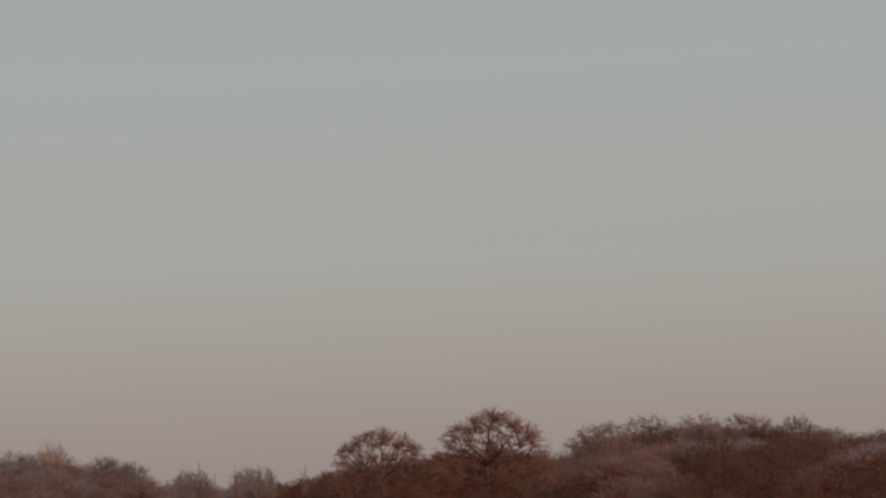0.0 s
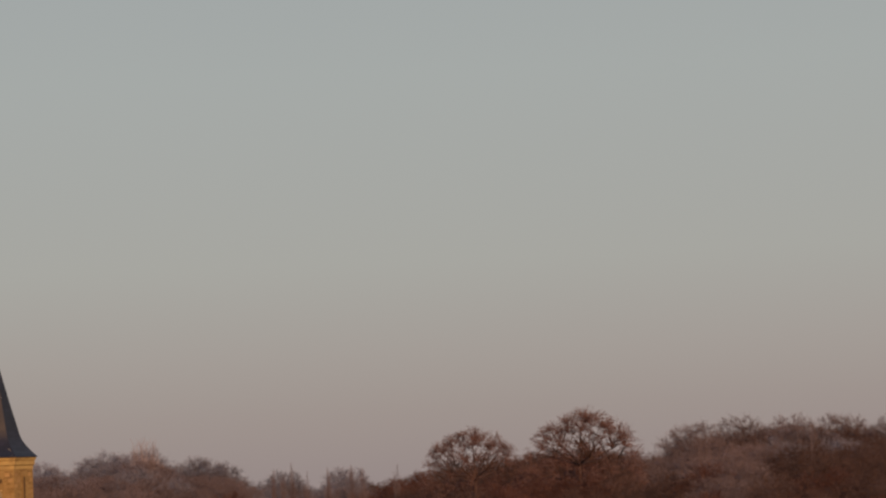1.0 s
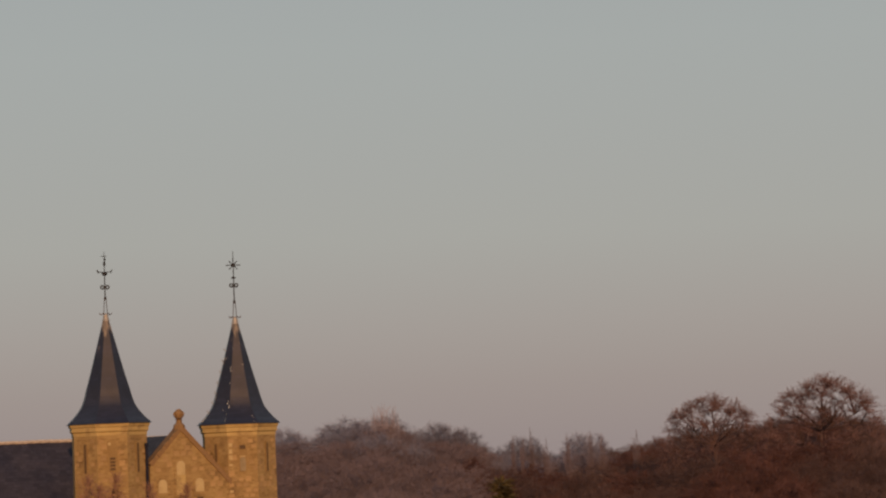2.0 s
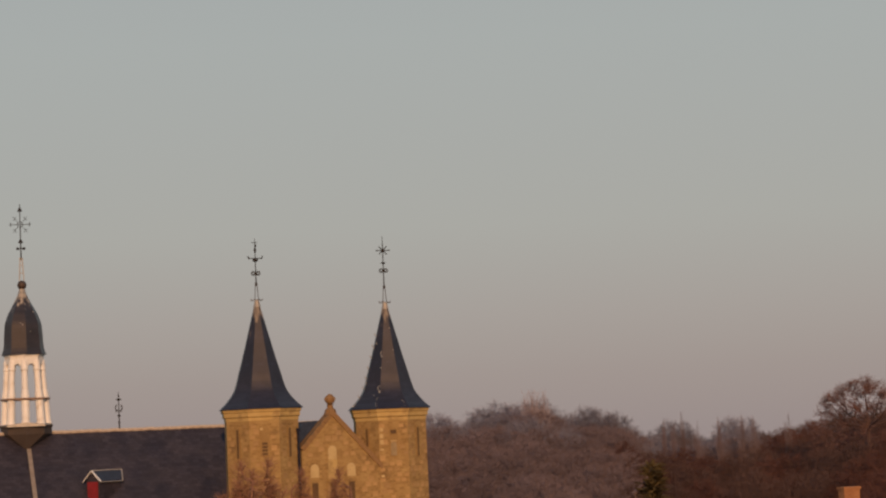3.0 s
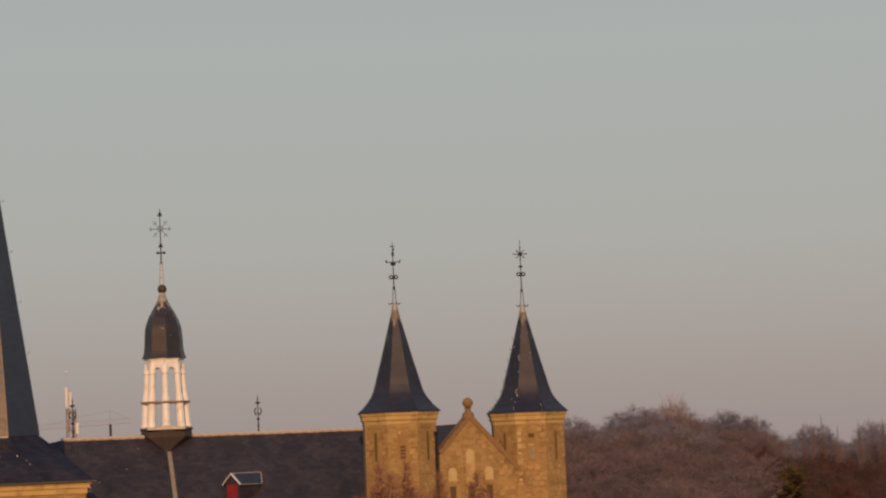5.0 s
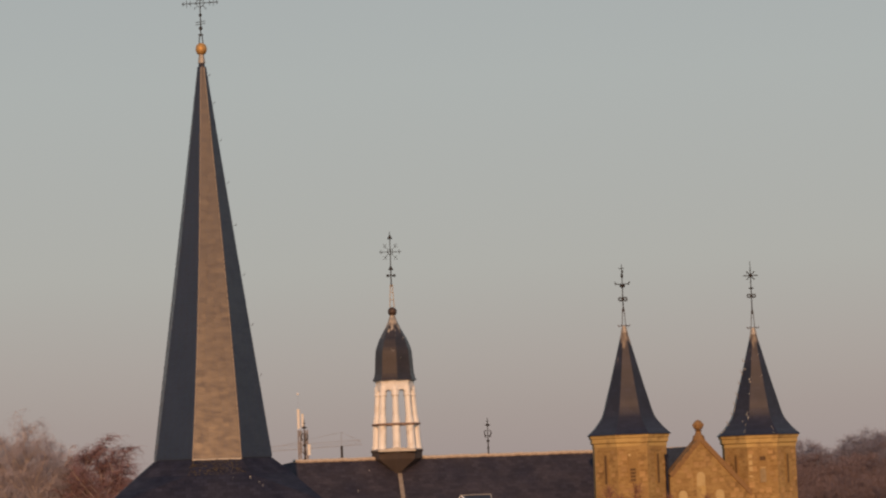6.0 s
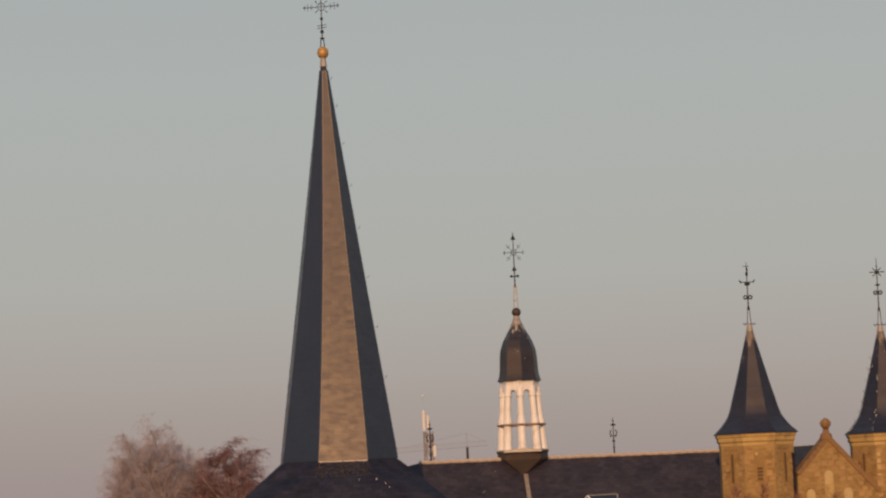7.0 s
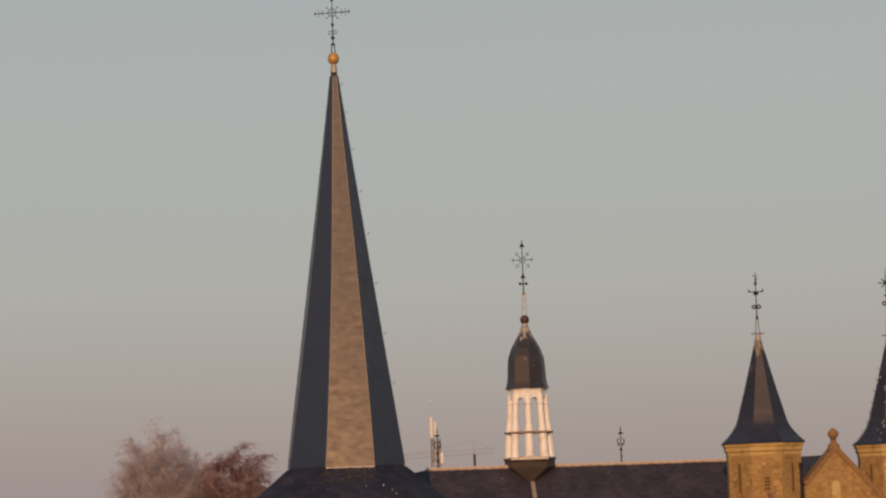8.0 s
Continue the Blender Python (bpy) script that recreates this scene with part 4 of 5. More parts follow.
# ---- the gable between the turrets ----
gable = tagged(empty("church_gable", tuple(Vector((13.395, 113.33, 0)) + N * 1.30 - U * 0.22), H), "rubble-stone church gable with coping, arched niches and a stone ball finial", "gable")
AP = 16.28
SL = 1.07
GW = 3.3
b = bmesh.new()
CUT = 1.52
pts = [(-CUT, 0), (GW, 0), (GW, AP - SL * GW), (0, AP), (-CUT, AP - SL * CUT)]
f0 = [b.verts.new((x, 0, z)) for x, z in pts]
f1 = [b.verts.new((x, 0.5, z)) for x, z in pts]
b.faces.new(f0)
b.faces.new(f1[::-1])
for i in range(5):
    b.faces.new((f0[(i + 1) % 5], f0[i], f1[i], f1[(i + 1) % 5]))
bmesh.ops.recalc_face_normals(b, faces=b.faces[:])
face_uv(b)
gable_wall = part("wall", b, STONE, gable)
# coping stones
cl = math.hypot(1, SL)
n_cop = 9
cop = None
for s in (-1, 1):
    for k in range(n_cop):
        l = GW * cl / n_cop
        if s < 0 and k * l / cl + 0.25 > CUT:
            continue
        if cop is None:
            q = box(0.006, l - 0.006, -0.06, 0.50, -0.06, 0.15)
            cop = part("coping_stone", q, COPING, gable)
            o = cop
        else:
            o = new("coping_stone", cop.data)
            o.parent = gable
        d = k * l / cl
        ang = math.degrees(math.atan(SL))
        if s > 0:
            o.matrix_basis = pose(d, 0, AP - SL * d, 0, ang, 0)
        else:
            o.matrix_basis = pose(-d, 0.46, AP - SL * d, 0, ang, 180)
b = bmesh.new()
rings([(AP - 0.05, 0.30), (AP + 0.20, 0.24), (AP + 0.26, 0.15), (AP + 0.40, 0.12), (AP + 0.45, 0.18)], 8, OCT, b, at=(0, 0.2))
part("pedestal", b, COPING, gable)
b = ball((0, 0.2, AP + 0.66), 0.235, stretch=0.95, seg=16)
for a in range(8):
    ball((0.20 * math.cos(a * math.pi / 4), 0.2 + 0.20 * math.sin(a * math.pi / 4), AP + 0.68), 0.075, b, seg=8)
ball((0, 0.2, AP + 0.82), 0.13, b, 0.7, seg=10)
part("ball_finial", b, COPING, gable, "carved stone ball with knobs", smooth=True)
for x, top, foot in ((-0.95, AP - 2.20, AP - 2.80), (-0.07, AP - 1.40, AP - 2.02), (0.81, AP - 2.20, AP - 2.80)):
    b = bmesh.new()
    arched_panel(0.62, top + 0.10 - (AP - 4.6), 0.03, b, x, 0, AP - 4.6)
    face_uv(b)
    niche = part("window", b, STONE, gable_wall, "rubble-stone arch")
    part("panel", arched_panel(0.40, top - foot, 0.012, bmesh.new(), x, -0.031, foot), PALE, niche, "pale plastered arch head")
    part("lintel", box(x - 0.24, x + 0.24, -0.07, -0.02, AP - 3.02, AP - 2.90), STONE, niche)
    if foot > AP - 2.5:
        part("filling", box(x - 0.22, x + 0.22, -0.042, -0.02, AP - 2.90, foot - 0.004), ASHLAR, niche)
    part("opening", box(x - 0.14, x + 0.14, -0.05, -0.02, AP - 4.5, AP - 3.04), DARK, niche, "dark opening")
pick = random.Random(77)
rubble = []
for w, h in ((0.16, 0.09), (0.11, 0.08), (0.13, 0.11)):
    q = box(-w, w, -0.016, 0.02, -h, h)
    me = bpy.data.meshes.new("stone")
    q.to_mesh(me)
    q.free()
    me.materials.append(STONE_PIECE)
    rubble.append(me)
for row in range(18):
    for col in range(4, 16):
        if pick.random() < 0.5:
            continue
        x = (col - 7.5) * 0.34 + (0.09 if row % 2 else -0.08) + pick.uniform(-0.02, 0.02)
        z = AP - 0.6 - row * 0.235
        if x < -1.2 or z > AP - 0.45 - SL * abs(x) or any(abs(x - c) < 0.50 and z < t + 0.25 for c, t in ((-0.88, AP - 2.2), (0.0, AP - 1.4), (0.88, AP - 2.2))):
            continue
        q = new("stone", pick.choice(rubble[1:]))
        q.parent = gable_wall
        q.matrix_basis = pose(x, pick.uniform(0.0, 0.010), z, 0, pick.uniform(-3, 3), 0)
# roof behind the gable
b = bmesh.new()
v = [b.verts.new(p) for p in ((-CUT, 0.5, AP - 0.25 - SL * CUT), (0, 0.5, AP - 0.25), (GW, 0.5, AP - 0.25 - SL * GW), (-CUT, 6.2, AP - 0.25 - SL * CUT), (0, 6.2, AP - 0.25), (GW, 6.2, AP - 0.25 - SL * GW))]
for q in ((0, 1, 4, 3), (1, 2, 5, 4), (0, 2, 1), (3, 4, 5), (0, 3, 5, 2)):
    b.faces.new([v[i] for i in q])
bmesh.ops.recalc_face_normals(b, faces=b.faces[:])
face_uv(b)
part("roof", b, SLATE_NAVE, gable, "slate roof running back to the nave")
b = box(-CUT + 0.1, GW - 0.2, 0.5, 6.2, 0, AP - 0.3 - SL * GW)
face_uv(b)
part("side_wall", b, STONE, gable)
# Dark strip doubles as a drainpipe and as painted shade in the turret gap.
shade_pipe = tagged(empty("drainpipe", tuple(gable.matrix_basis @ Vector((-CUT - 0.10, 0.12, 0))), H), "dark drainpipe strip that also stands for shade beside the gable", "drainpipe")
part("shade_pipe", box(-0.055, 0.055, -0.06, 0.06, 0, 15.55), SLATE_SKIRT, shade_pipe)
part("hopper", box(-0.08, 0.08, -0.09, 0.09, 15.55, 15.72), SLATE_SKIRT, shade_pipe)
for z in (12.2, 13.6, 14.9):
    part("bracket", box(-0.075, 0.075, -0.075, 0.075, z, z + 0.05), IRON, shade_pipe)


# ---- distant mast and crane ----
mast = tagged(empty("antenna_mast", spot(2.125, 420), 20), "lattice telecoms mast with white panel antennas", "mast")
b = bmesh.new()
hw = 0.6
for x in (-hw, hw):
    for y in (-hw, hw):
        rod((x, y, 0), (x, y, 24.4), 0.10, bm=b)
part("leg_frame", b, MAST_STEEL, mast)
b = bmesh.new()
for k in range(17):
    z = 0.2 + k * 1.42
    s = 1 if k % 2 else -1
    for y in (-hw, hw):
        rod((-hw * s, y, z), (hw * s, y, z + 1.42), 0.06, bm=b)
    for x in (-hw, hw):
        rod((x, -hw * s, z), (x, hw * s, z + 1.42), 0.06, bm=b)
part("bracing", b, MAST_STEEL, mast)
for x, z0, z1, r in ((-0.95, 24.6, 27.9, 0.27), (-0.25, 24.9, 27.1, 0.22), (0.75, 20.2, 22.0, 0.30)):
    part("panel_antenna", rod((x, -0.85, z0), (x, -0.85, z1), r, sides=8), MAST_WHITE, mast, "white panel antenna")
part("whip", rod((-0.95, -0.85, 28.0), (-0.95, -0.85, 30.3), 0.007), MAST_STEEL, mast)
part("lamp", ball((-0.95, -0.85, 30.4), 0.20, seg=8), MAST_WHITE, mast)

crane = tagged(empty("tower_crane", spot(1.255, 520), -8), "distant grey tower crane with a long thin jib", "crane")
part("tower", rod((0, 0, 0), (0, 0, 23.2), 0.36, 0.26, sides=5), IRON, crane)
b = bmesh.new()
for y, z in ((-0.5, 22.7), (0.5, 22.7), (0, 23.7)):
    rod((-15, y, z - 0.1), (4.2, y, z + 0.6), 0.035, bm=b)
for k in range(19):
    x = -15 + k
    za = 22.6 + 0.7 * k / 19
    rod((x, -0.5, za), (x + 0.5, 0, za + 1.0), 0.022, bm=b)
    rod((x + 0.5, 0, za + 1.0), (x + 1, -0.5, za), 0.022, bm=b)
part("jib", b, CRANE, crane)
b = bmesh.new()
rod((0, 0, 26.0), (-13, 0, 23.6), 0.03, bm=b)
rod((0, 0, 26.0), (4, 0, 24.0), 0.03, bm=b)
rod((0, 0, 23.2), (0, 0, 26.0), 0.05, bm=b)
part("stay_line", b, CRANE, crane)


# ---- trees ----
def bough(bm, a, b, r0, r1, rise, rnd, steps, sides):
    """A bent, tapering bough from a to b; gives the points along it."""
    a, b = Vector(a), Vector(b)
    l = (b - a).length
    m = (a + b) / 2 + Vector((rnd.uniform(-1, 1), rnd.uniform(-1, 1), rnd.uniform(-0.5, 0.5))) * l * 0.10 + Vector((0, 0, rise * l))
    pts = [a * (1 - f) ** 2 + m * 2 * f * (1 - f) + b * f * f for f in (i / steps for i in range(steps + 1))]
    for i, (p, q) in enumerate(zip(pts, pts[1:])):
        rod(p, q, r0 + (r1 - r0) * i / steps, r0 + (r1 - r0) * (i + 1) / steps, sides=sides, bm=bm)
    return pts


def ribbon(bm, pts, w0, w1, rnd):
    """A thin flat twig through those points."""
    w = (pts[-1] - pts[0]).normalized()
    s = w.cross(Vector((rnd.uniform(-1, 1), rnd.uniform(-1, 1), rnd.uniform(-1, 1)))).normalized()
    n = len(pts) - 1
    last = None
    for i, p in enumerate(pts):
        h = s * (w0 + (w1 - w0) * i / n)
        row = (bm.verts.new(p - h), bm.verts.new(p + h))
        if last:
            bm.faces.new((last[0], last[1], row[1], row[0]))
        last = row


def grow_tree(seed, height, crown, first, middle, counts, twigs, twig_len, twig_w, droop=0.0, shape="dome", thick=1.0, lump=0.30, shell=0.55, fan=0.6):
    """Trunk, limbs, branches, boughs and twigs that fill a lumpy crown of that height and width."""
    rnd = random.Random(seed)
    wood, fine = bmesh.new(), bmesh.new()
    c = Vector((0, 0, height * middle))
    rx, rz = crown / 2, height * (1 - middle)
    shift = Vector((seed * 3.7, seed * 1.3, 0))

    def inside(low, high):
        d = Vector((rnd.gauss(0, 1), rnd.gauss(0, 1), rnd.gauss(0, 1))).normalized()
        if d.z < -0.55:
            d.z = -d.z
        r = rnd.uniform(low, high) * (0.98 - lump / 2 + lump * noise.noise(d * 1.9 + shift))
        if shape == "cone":
            h = rnd.random() ** 1.6
            a = rnd.uniform(0, 2 * math.pi)
            return Vector((math.cos(a) * rx * (1 - h) * high * r, math.sin(a) * rx * (1 - h) * high * r, height * (0.12 + 0.88 * h)))
        if shape == "spire":
            return c + Vector((d.x * rx * r * (1 - 0.85 * max(d.z, 0)), d.y * rx * r * (1 - 0.85 * max(d.z, 0)), d.z * rz * r * 1.1))
        return c + Vector((d.x * rx * r, d.y * rx * r, d.z * rz * r * (1.08 if d.z > 0 else 0.75)))

    r = (height * 0.011 + 0.06) * thick
    top = Vector((rnd.uniform(-0.3, 0.3), rnd.uniform(-0.3, 0.3), height * first))
    trunk = bough(wood, (0, 0, 0), top, r * 1.3, r * 0.8, 0, rnd, 5, 8)
    lead = bough(wood, top, c + Vector((rnd.uniform(-0.5, 0.5), rnd.uniform(-0.5, 0.5), rz * 0.75)), r * 0.8, r * 0.2, 0, rnd, 5, 6)
    base = trunk[3:] + lead
    limbs = list(lead[2:])
    for k in range(counts[0]):
        p = inside(0.45, 0.62)
        from_ = min(base, key=lambda q: (q - p).length + max(q.z - p.z + 0.8, 0) * 1.5)
        limbs += bough(wood, from_, p, r * 0.5, r * 0.22, 0.06, rnd, 4, 5)[1:]
    ends = []
    for k in range(counts[1]):
        p = inside(0.60, 0.88)
        from_ = min(limbs, key=lambda q: (q - p).length + max(q.z - p.z + 0.2, 0))
        ends += bough(wood, from_, p, r * 0.20, r * 0.08, 0.05, rnd, 3, 4)[1:]
    E = np.array([tuple(q) for q in ends])
    for k in range(counts[2]):
        p = inside(shell, 1.0)
        i = int(np.argmin(((E - np.array(p)) ** 2).sum(1)))
        l = (p - ends[i]).length
        pts = [ends[i], (ends[i] + p) / 2 + Vector((rnd.uniform(-0.1, 0.1), rnd.uniform(-0.1, 0.1), 0.05 - droop * 0.05)) * l, p]
        ribbon(fine, pts, r * 0.07, r * 0.03, rnd)
        d = (p - ends[i]).normalized()
        for j in range(twigs):
            q = pts[1] * (1 - j / twigs) + pts[2] * (j / twigs)
            w = (d * fan + (q - c).normalized() * 0.35 + Vector((rnd.gauss(0, 0.55), rnd.gauss(0, 0.55), rnd.gauss(0.1, 0.45) - droop * 0.5))).normalized()
            l = twig_len * rnd.uniform(0.5, 1.3)
            s = w.cross(Vector((rnd.uniform(-1, 1), rnd.uniform(-1, 1), rnd.uniform(-1, 1)))).normalized() * twig_w * rnd.uniform(0.6, 1.4)
            m = q + w * l * 0.5
            e = m + (w + Vector((0, 0, -1.6 * droop))).normalized() * l * (0.5 + 0.7 * droop)
            a0, a1, m0, m1, tip = (fine.verts.new(x) for x in (q - s, q + s, m - s * 0.8, m + s * 0.8, e))
            fine.faces.new((a0, a1, m1, m0))
            fine.faces.new((m0, m1, tip))
    zs = sorted(v.co.z for v in fine.verts)
    xs = sorted(abs(v.co.x) for v in fine.verts)
    wide, tall = crown / 2 / xs[int(len(xs) * 0.97)], height / zs[int(len(zs) * 0.993)]
    for made in (wood, fine):
        made.transform(Matrix.Diagonal((wide, wide, tall, 1)))
    return wood, fine


def grow_birch(seed, height, crown, limbs, per, strands, hang, thin, front=0, lift=0.45):
    """A pale trunk, arching limbs, and branchlets from which fine strands hang in tufts."""
    rnd = random.Random(seed)
    wood, fine = bmesh.new(), bmesh.new()
    r = height * 0.006
    low = bough(wood, (0, 0, 0), (rnd.uniform(-0.3, 0.3), 0, height * 0.5), r * 1.5, r, 0, rnd, 6, 7)
    stem = low[3:] + bough(wood, low[-1], (rnd.uniform(-0.5, 0.5), 0, height * 0.72), r, r * 0.10, 0, rnd, 8, 5)[1:]

    held = list(stem)
    for k in range(limbs + front):
        u = Vector((rnd.gauss(0, 1), rnd.gauss(0, 1), rnd.gauss(0, 1))).normalized() * rnd.uniform(0.35, 1.0) ** 0.6
        thick = r * 0.22
        if k >= limbs:
            u, thick = Vector((rnd.uniform(-0.55, 0.55), -0.80, rnd.uniform(0.25, 0.6))), r * 0.55
        u *= 0.90 + 0.22 * noise.noise(u * 2.0 + Vector((seed, 0, 0)))
        a = math.atan2(u.y, u.x)
        end = Vector((u.x * crown / 2, u.y * crown / 2, height * (0.72 + 0.28 * u.z)))
        reach = math.hypot(end.x, end.y)
        foot = Vector((end.x * 0.4, end.y * 0.4, end.z - reach * rnd.uniform(0.6, 1.0) - 0.4))
        start = min(stem if k < limbs * 0.25 or k >= limbs else held, key=lambda q: (q - foot).length)
        pts = bough(wood, start, end, thick, r * 0.05, 0.08, rnd, 7, 4)
        held += pts[2:6]
        if k >= limbs:
            continue
        out = Vector((math.cos(a), math.sin(a), 0))
        for j in range(per):
            f = rnd.uniform(1.5, len(pts) - 1.01)
            p = pts[int(f)].lerp(pts[int(f) + 1], f % 1)
            way = (out * 0.5 + Vector((rnd.gauss(0, 0.6), rnd.gauss(0, 0.6), rnd.gauss(lift, 0.45)))).normalized()
            l = rnd.uniform(0.3, 0.8)
            q = p + way * l
            arm = [p, p + way * l * 0.55 + Vector((0, 0, 0.06)), q - Vector((0, 0, l * hang * 0.30))]
            ribbon(fine, arm, thin * 1.8, thin, rnd)
            for i in range(strands):
                g = rnd.uniform(0.25, 1.0)
                o = arm[0].lerp(arm[1], g * 2) if g < 0.5 else arm[1].lerp(arm[2], g * 2 - 1)
                d = rnd.uniform(0.22, 0.80)
                sway = Vector((rnd.gauss(0, 0.42), rnd.gauss(0, 0.42), rnd.gauss(0, 0.22))) + out * 0.10
                ribbon(fine, [o, o + sway * d * 0.6 + Vector((0, 0, d * (0.22 - 0.45 * hang))), o + sway * d + Vector((0, 0, d * (0.45 - 1.4 * hang)))], thin, thin * 0.4, rnd)
    zs = sorted(v.co.z for v in fine.verts)
    xs = sorted(abs(v.co.x) for v in fine.verts)
    wide, tall = crown / 2 / xs[int(len(xs) * 0.97)], height / zs[int(len(zs) * 0.994)]
    for made in (wood, fine):
        made.transform(Matrix.Diagonal((wide, wide, tall, 1)))
    return wood, fine


def grow_brush(seed, height, crown, stems, side, thin):
    """A short trunk that splits into many upright stems with rising twigs."""
    rnd = random.Random(seed)
    wood, fine = bmesh.new(), bmesh.new()
    fork = Vector((0, 0, height * 0.45))
    bough(wood, (0, 0, 0), fork, height * 0.010, height * 0.007, 0, rnd, 5, 6)
    for k in range(stems):
        a, rad = rnd.uniform(0, 2 * math.pi), crown / 2 * math.sqrt(rnd.random())
        top = Vector((math.cos(a) * rad, math.sin(a) * rad, height * (1.0 - 0.34 * (2 * rad / crown) ** 1.5 - 0.16 * rnd.random() ** 2)))
        pts = bough(wood, fork + Vector((0, 0, rnd.uniform(-0.12, 0.12) * height)), top, height * 0.0034, height * 0.0009, -0.03, rnd, 5, 4)
        for j in range(side):
            f = rnd.uniform(1.2, 4.99)
            p = pts[int(f)].lerp(pts[int(f) + 1], f % 1)
            way = Vector((rnd.gauss(0, 0.35), rnd.gauss(0, 0.35), 1)).normalized() * rnd.uniform(0.5, 1.6)
            ribbon(fine, [p, p + way * 0.5 + Vector((rnd.gauss(0, 0.08), rnd.gauss(0, 0.08), 0)), p + way], thin, thin * 0.4, rnd)
    return wood, fine


def tree(name, label, group, mats, *how, grow=grow_tree, **more):
    wood, fine = grow(*how, **more)
    ob = tagged(empty(name), label, "tree", group)
    part("trunk", wood, mats[0], ob)
    part("crown", fine, mats[1], ob)
    return ob


first_use = {}


def put_tree(ob, height, az, dist, top, turn, wide=1.0):
    """Stand a tree there, scaled so that its top is seen at that angle above the level."""
    x, y, _ = spot(az, dist)
    s = (EYE[2] + dist * math.tan(radians(top))) / height
    m = pose(x, y, 0, 0, 0, turn) @ Matrix.Diagonal((s * wide, s * wide, s, 1))
    t = copy_thing(ob, Matrix()) if first_use.get(ob.name) else ob
    first_use[ob.name] = True
    t.matrix_basis = m
    return t


WOODS = "bare woods behind the church"
kinds = []
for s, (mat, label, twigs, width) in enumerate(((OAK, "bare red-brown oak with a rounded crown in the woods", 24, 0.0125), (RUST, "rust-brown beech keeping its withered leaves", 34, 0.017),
                                                (BROWNWOOD, "bare brown deciduous tree at the wood's edge", 28, 0.0135), (HAZEWOOD, "bare deciduous tree in the far woods, bark grey-mauve for haze", 28, 0.016))):
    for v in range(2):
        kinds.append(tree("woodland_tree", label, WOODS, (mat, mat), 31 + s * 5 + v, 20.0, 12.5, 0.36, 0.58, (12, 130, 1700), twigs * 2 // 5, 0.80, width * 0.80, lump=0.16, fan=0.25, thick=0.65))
oak = tree("oak_tree", "tall bare oak with an open domed red-brown crown", WOODS, (OAK, OAK_TOP), 6, 20.0, 11.0, 0.40, 0.60, (18, 240, 2700), 8, 0.32, 0.0095, droop=0.12, thick=0.85, lump=0.08, shell=0.80, fan=0.05)
poplar = tree("poplar_tree", "slim bare grey-brown poplar with upright twigs", WOODS, (BROWNWOOD, BROWNWOOD), 9, 20.0, 4.0, 34, 30, 0.020, grow=grow_brush)
pale_poplar = tree("poplar_tree", "pale pinkish bare poplar above the far woods", WOODS, (TWIG_POPLAR, TWIG_POPLAR), 12, 20.0, 5.6, 52, 50, 0.024, grow=grow_brush)

rnd = random.Random(21)
# the skyline of the woods: degrees to the right, and degrees above the level
LINE = ((9.2, 0.50), (9.83, 0.38), (10.35, 0.66), (10.8, 0.78), (11.3, 0.80), (11.85, 0.62), (12.15, 0.42), (12.85, 0.52), (13.4, 0.33), (13.85, 0.10), (14.76, 0.12), (15.3, -0.08),
        (15.65, 0.10), (16.3, 0.14), (16.9, 0.08), (17.5, 0.18), (18.0, 0.30), (18.6, 0.40), (19.5, 0.48), (20.2, 0.58), (21.5, 0.64), (22.5, 0.52), (23.0, 0.46), (23.6, 0.70), (24.2, 0.86),
        (25.1, 0.95), (26.4, 0.93), (27.5, 0.88), (28.3, 0.80), (30.0, 0.75), (34.0, 0.75))


def skyline(a):
    for (a0, e0), (a1, e1) in zip(LINE, LINE[1:]):
        if a0 <= a <= a1:
            return e0 + (e1 - e0) * (a - a0) / (a1 - a0)
    return LINE[0][1] if a < LINE[0][0] else LINE[-1][1]


# the two oaks that stand above the rest, a poplar and some slim tops
put_tree(oak, 20.0, -18.9, 282, 1.00, 40, 1.08)
put_tree(oak, 20.0, -21.47, 278, 1.33, 170, 1.12)
for az, dist, top, wide in ((14.80, 350, 0.50, 0.5), (14.40, 355, 0.36, 0.5), (14.62, 352, 0.28, 0.6), (15.15, 352, 0.26, 0.5), (15.62, 352, 0.34, 0.6), (16.15, 350, 0.38, 0.6), (16.4, 350, 0.30, 0.7), (17.2, 345, 0.36, 0.6), (24.2, 330, 0.98, 1.0), (26.6, 330, 1.0, 0.9)):
    put_tree(poplar, 20.0, -az, dist, top, rnd.uniform(0, 360), wide)
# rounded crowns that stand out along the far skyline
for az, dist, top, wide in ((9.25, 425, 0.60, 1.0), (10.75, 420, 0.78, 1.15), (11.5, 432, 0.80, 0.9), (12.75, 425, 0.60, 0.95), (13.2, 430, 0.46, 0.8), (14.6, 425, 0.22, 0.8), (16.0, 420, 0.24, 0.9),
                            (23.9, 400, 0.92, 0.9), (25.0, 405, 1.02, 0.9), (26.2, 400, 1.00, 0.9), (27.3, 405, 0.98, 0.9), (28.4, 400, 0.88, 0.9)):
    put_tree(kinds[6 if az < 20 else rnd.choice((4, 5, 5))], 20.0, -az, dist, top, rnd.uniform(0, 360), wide)
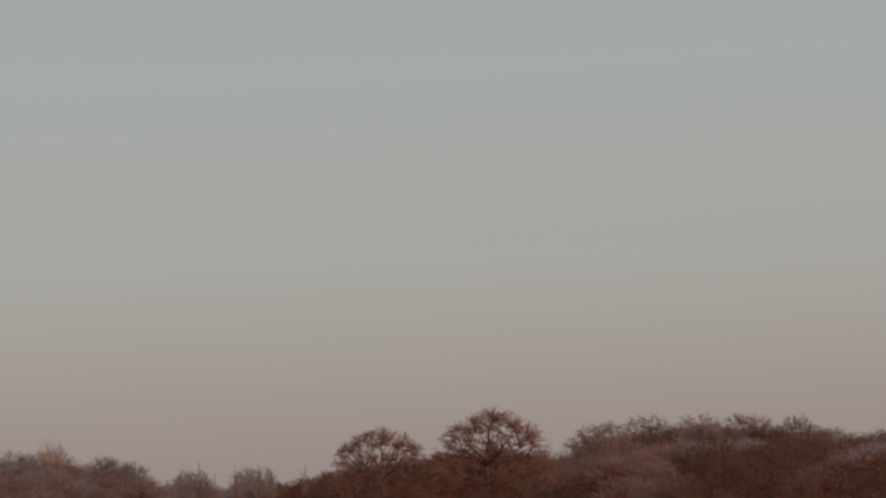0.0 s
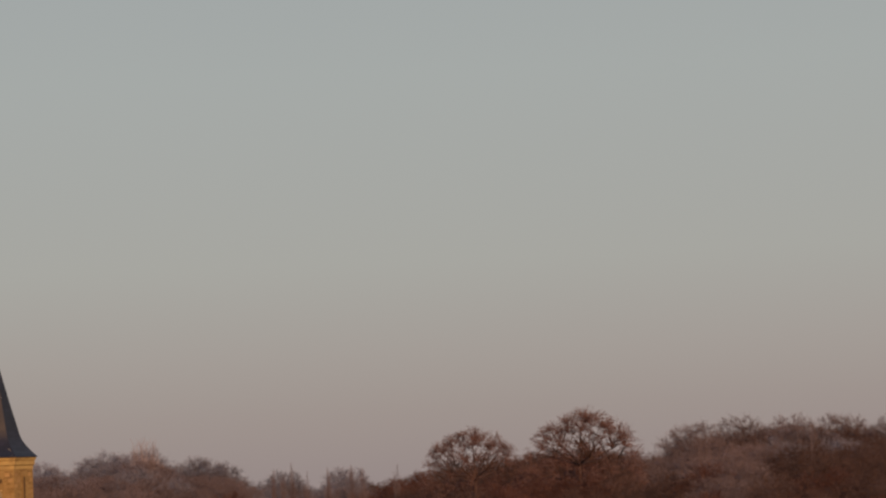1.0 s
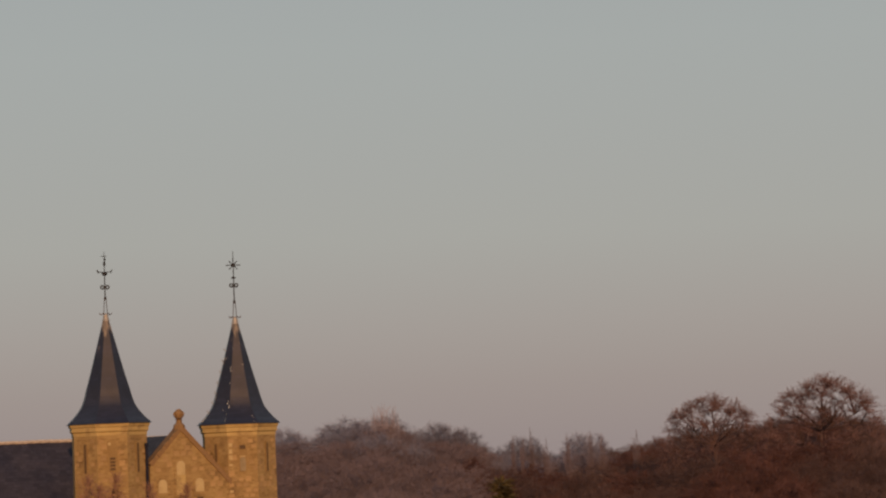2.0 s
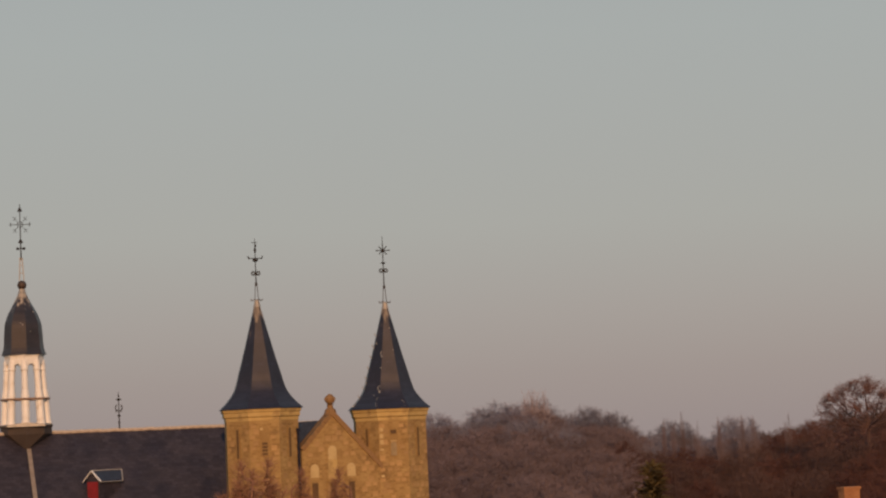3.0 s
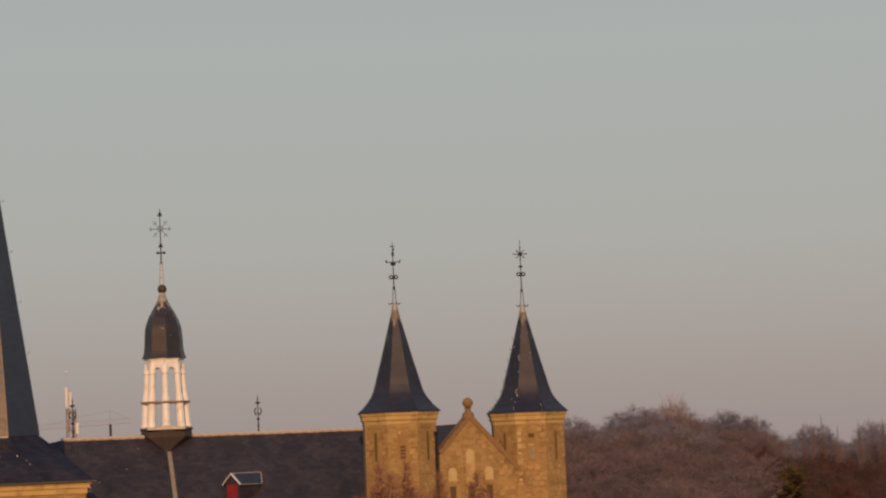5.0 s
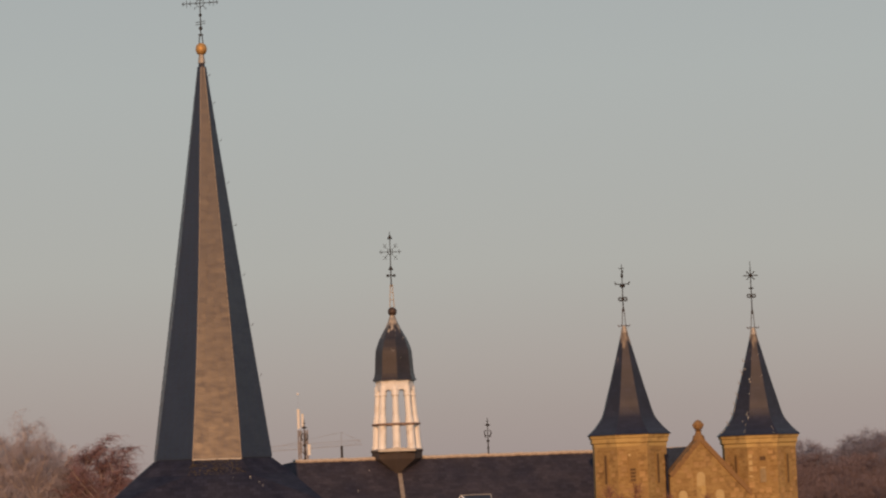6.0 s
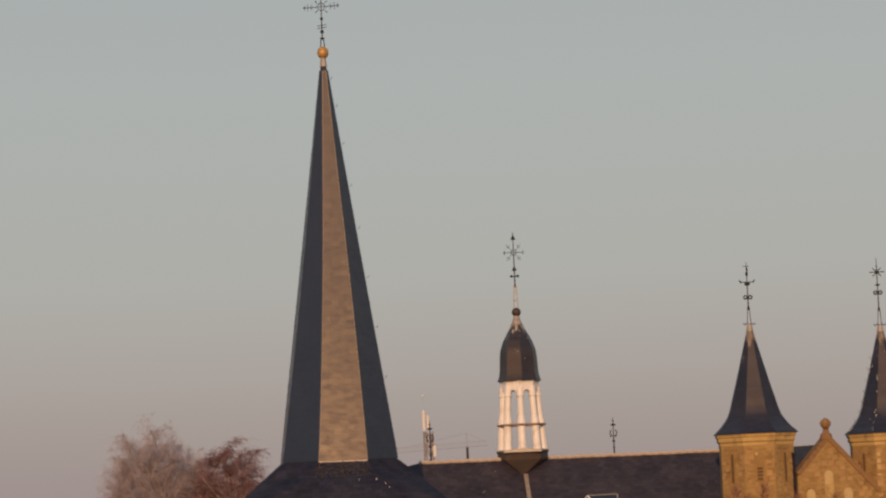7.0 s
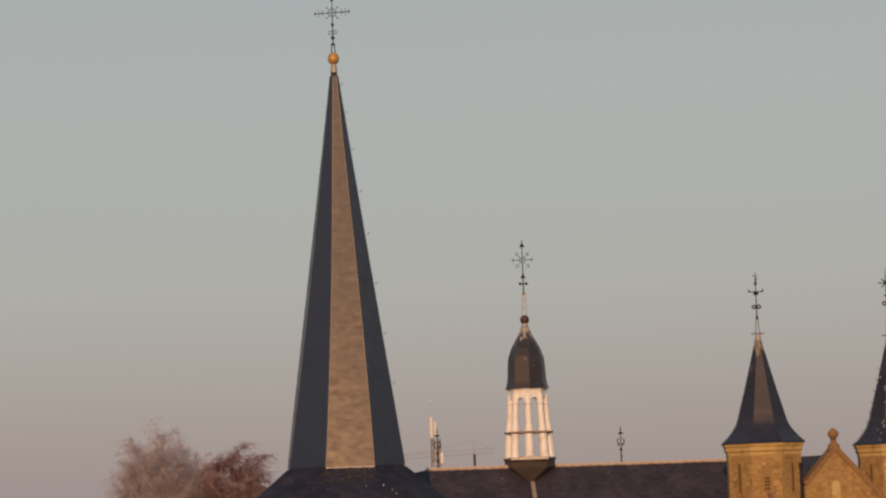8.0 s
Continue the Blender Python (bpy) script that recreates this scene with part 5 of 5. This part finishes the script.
# far rows, mostly in haze-tinted bark, then nearer and lower ones
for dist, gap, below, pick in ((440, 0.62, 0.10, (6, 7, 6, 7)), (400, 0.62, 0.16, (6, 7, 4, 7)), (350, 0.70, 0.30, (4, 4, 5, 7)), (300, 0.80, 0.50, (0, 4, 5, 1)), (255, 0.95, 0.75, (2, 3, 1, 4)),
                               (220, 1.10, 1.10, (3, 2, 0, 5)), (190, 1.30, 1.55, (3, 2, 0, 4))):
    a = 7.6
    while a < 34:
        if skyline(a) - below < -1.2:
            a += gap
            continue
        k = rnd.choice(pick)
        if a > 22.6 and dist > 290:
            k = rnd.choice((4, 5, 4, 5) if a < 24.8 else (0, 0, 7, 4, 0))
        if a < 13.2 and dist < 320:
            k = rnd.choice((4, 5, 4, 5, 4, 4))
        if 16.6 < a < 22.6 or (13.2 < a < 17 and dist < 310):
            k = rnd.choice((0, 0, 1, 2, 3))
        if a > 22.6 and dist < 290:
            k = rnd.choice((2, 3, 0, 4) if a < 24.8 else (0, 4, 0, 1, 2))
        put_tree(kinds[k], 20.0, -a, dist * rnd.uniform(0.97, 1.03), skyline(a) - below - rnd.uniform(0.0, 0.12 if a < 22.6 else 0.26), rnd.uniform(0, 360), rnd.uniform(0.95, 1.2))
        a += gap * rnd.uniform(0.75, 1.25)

yew = tree("yew_tree", "dark olive-green yew among the bare trees", "evergreens below the woods", (BROWNWOOD, PINE), 15, 12.0, 5.0, 0.30, 0.40, (10, 60, 380), 14, 0.5, 0.05, shape="cone")
put_tree(yew, 12.0, -14.07, 178, -0.74, 20, 1.35)

# birches behind the tower
BIRCHES = "birches behind the tower"
birch = tree("birch_tree", "pale-barked birch with fine drooping bare twigs", BIRCHES, (BARK_BIRCH, TWIG_BIRCH), 48, 20.0, 5.2, 190, 16, 10, 0.72, 0.0046, grow=grow_birch)
red_birch = tree("birch_tree", "pale-limbed tree with dense red-brown bare twigs", BIRCHES, (BARK_BIRCH, TWIG_RED), 52, 18.0, 5.0, 210, 16, 11, 0.55, 0.0085, grow=grow_birch, front=6)
put_tree(birch, 20.0, 8.38, 150, 1.58, 20)
put_tree(red_birch, 18.0, 6.70, 150, 1.08, 0)
put_tree(red_birch, 18.0, 8.55, 154, 0.72, 190, 0.9)
put_tree(red_birch, 18.0, 7.55, 155, 0.62, 80, 0.8)
put_tree(birch, 20.0, 8.75, 151, 1.30, 140, 0.8)
put_tree(birch, 20.0, 7.85, 152, 1.22, 250, 0.8)
for az, top, turn in ((-11.28, 1.04, 30), (-11.50, 1.14, 120), (-11.70, 1.06, 240)):
    put_tree(pale_poplar, 20.0, az, 412, top, turn, 0.9)
put_tree(red_birch, 18.0, 6.6, 92, -0.50, 150, 0.8)
put_tree(red_birch, 18.0, 5.6, 93, -0.80, 250, 0.7)

# bare tops before the turrets and the tower's eaves
FRONT = "bare treetops before the church"
sap = tree("bare_tree", "thin bare reddish treetop standing before the church", FRONT, (TWIG_RUSSET, TWIG_RUSSET), 63, 14.0, 3.4, 0.50, 0.72, (14, 90, 520), 7, 0.36, 0.0085, thick=0.55, shape="spire")
for az, dist, top, turn, wide in ((-4.72, 101, -0.34, 20, 0.9), (-5.40, 100, -0.30, 160, 0.9), (-6.2, 102, -0.55, 260, 0.8), (-6.9, 101, -0.60, 80, 0.9), (-5.05, 103, -0.52, 310, 0.8)):
    put_tree(sap, 14.0, az, dist, top, turn, wide)

# ---- a house below the woods, of which the chimney shows ----
house = tagged(empty("house", spot(-18.46, 150), 12), "small brick house with a slate roof below the woods", "house")
b = box(-4, 4, -3, 3, 0, 6.2)
face_uv(b)
part("wall", b, BRICK, house)
b = bmesh.new()
v = [b.verts.new(p) for p in ((-4.3, -3.4, 6.0), (4.3, -3.4, 6.0), (4.3, 3.4, 6.0), (-4.3, 3.4, 6.0), (-4.3, 0, 9.6), (4.3, 0, 9.6))]
for q in ((0, 1, 5, 4), (2, 3, 4, 5), (3, 0, 4), (1, 2, 5), (3, 2, 1, 0)):
    b.faces.new([v[i] for i in q])
face_uv(b)
house_roof = part("roof", b, SLATE_NAVE, house)
b = box(-0.52, 0.52, -0.35, 0.35, 8.6, 11.05)
box(-0.58, 0.58, -0.41, 0.41, 11.05, 11.20, b)
face_uv(b)
chimney = part("chimney", b, BRICK, house_roof, "sunlit orange brick chimney")


# ---- the slates of the spire ----
rnd = random.Random(8)
unit = box(-0.5, 0.5, -0.012, 0.03, 0.0, 0.245)
face_uv(unit)
slate_mesh = bpy.data.meshes.new("slate")
unit.to_mesh(slate_mesh)
unit.free()
slate_mesh.materials.append(SLATE_PIECE)
slope = math.atan((2.42 - 0.13) / (T_TOP - 0.05 - T_BASE))
corners = [Vector(v.co) for v in slate_mesh.vertices]
others, faces = [], []
z = T_BASE + 0.04
while z < T_TOP - 0.6:
    apo = spire_apo(z)
    front_apo = apo
    for side in range(8):
        apo = front_apo if side % 2 == 0 else front_apo * (1 + CARD) / math.sqrt(2)
        wide = 2 * front_apo * (CARD if side % 2 == 0 else (1 - CARD) / math.sqrt(2))
        count = max(1, round(wide / 0.33))
        cuts = [0.0] + sorted((k + rnd.uniform(-0.22, 0.22)) / count for k in range(1, count)) + [1.0]
        for c0, c1 in zip(cuts, cuts[1:]):
            w = (c1 - c0) * wide
            m = (pose(0, 0, 0, 0, 0, 45 * side + wring(z)) @ pose((c0 + c1 - 1) / 2 * wide, -apo - 0.004, z)
                 @ pose(0, 0, 0, -math.degrees(slope) + rnd.gauss(2.4, 0.28), rnd.uniform(-0.5, 0.5), rnd.gauss(-1.7 - 0.45 * wring(z) if side == 0 else 0.0, 0.35)) @ Matrix.Diagonal((w * 0.985 + rnd.uniform(0, 0.02), 1, 1, 1)))
            if side == 0:
                o = new("slate", slate_mesh)
                o.parent = spire
                o.matrix_basis = m
            else:
                start = len(others)
                others += [m @ c for c in corners]
                faces += [[start + i for i in p.vertices] for p in slate_mesh.polygons]
    z += 0.205
me = bpy.data.meshes.new("slate_cladding")
me.from_pydata(others, [], faces)
me.materials.append(SLATE_PIECE)
me.uv_layers.new()
rest = tagged(new("slate_cladding", me), "dark blue-grey slates in courses", kind="stuff")
rest.parent = spire
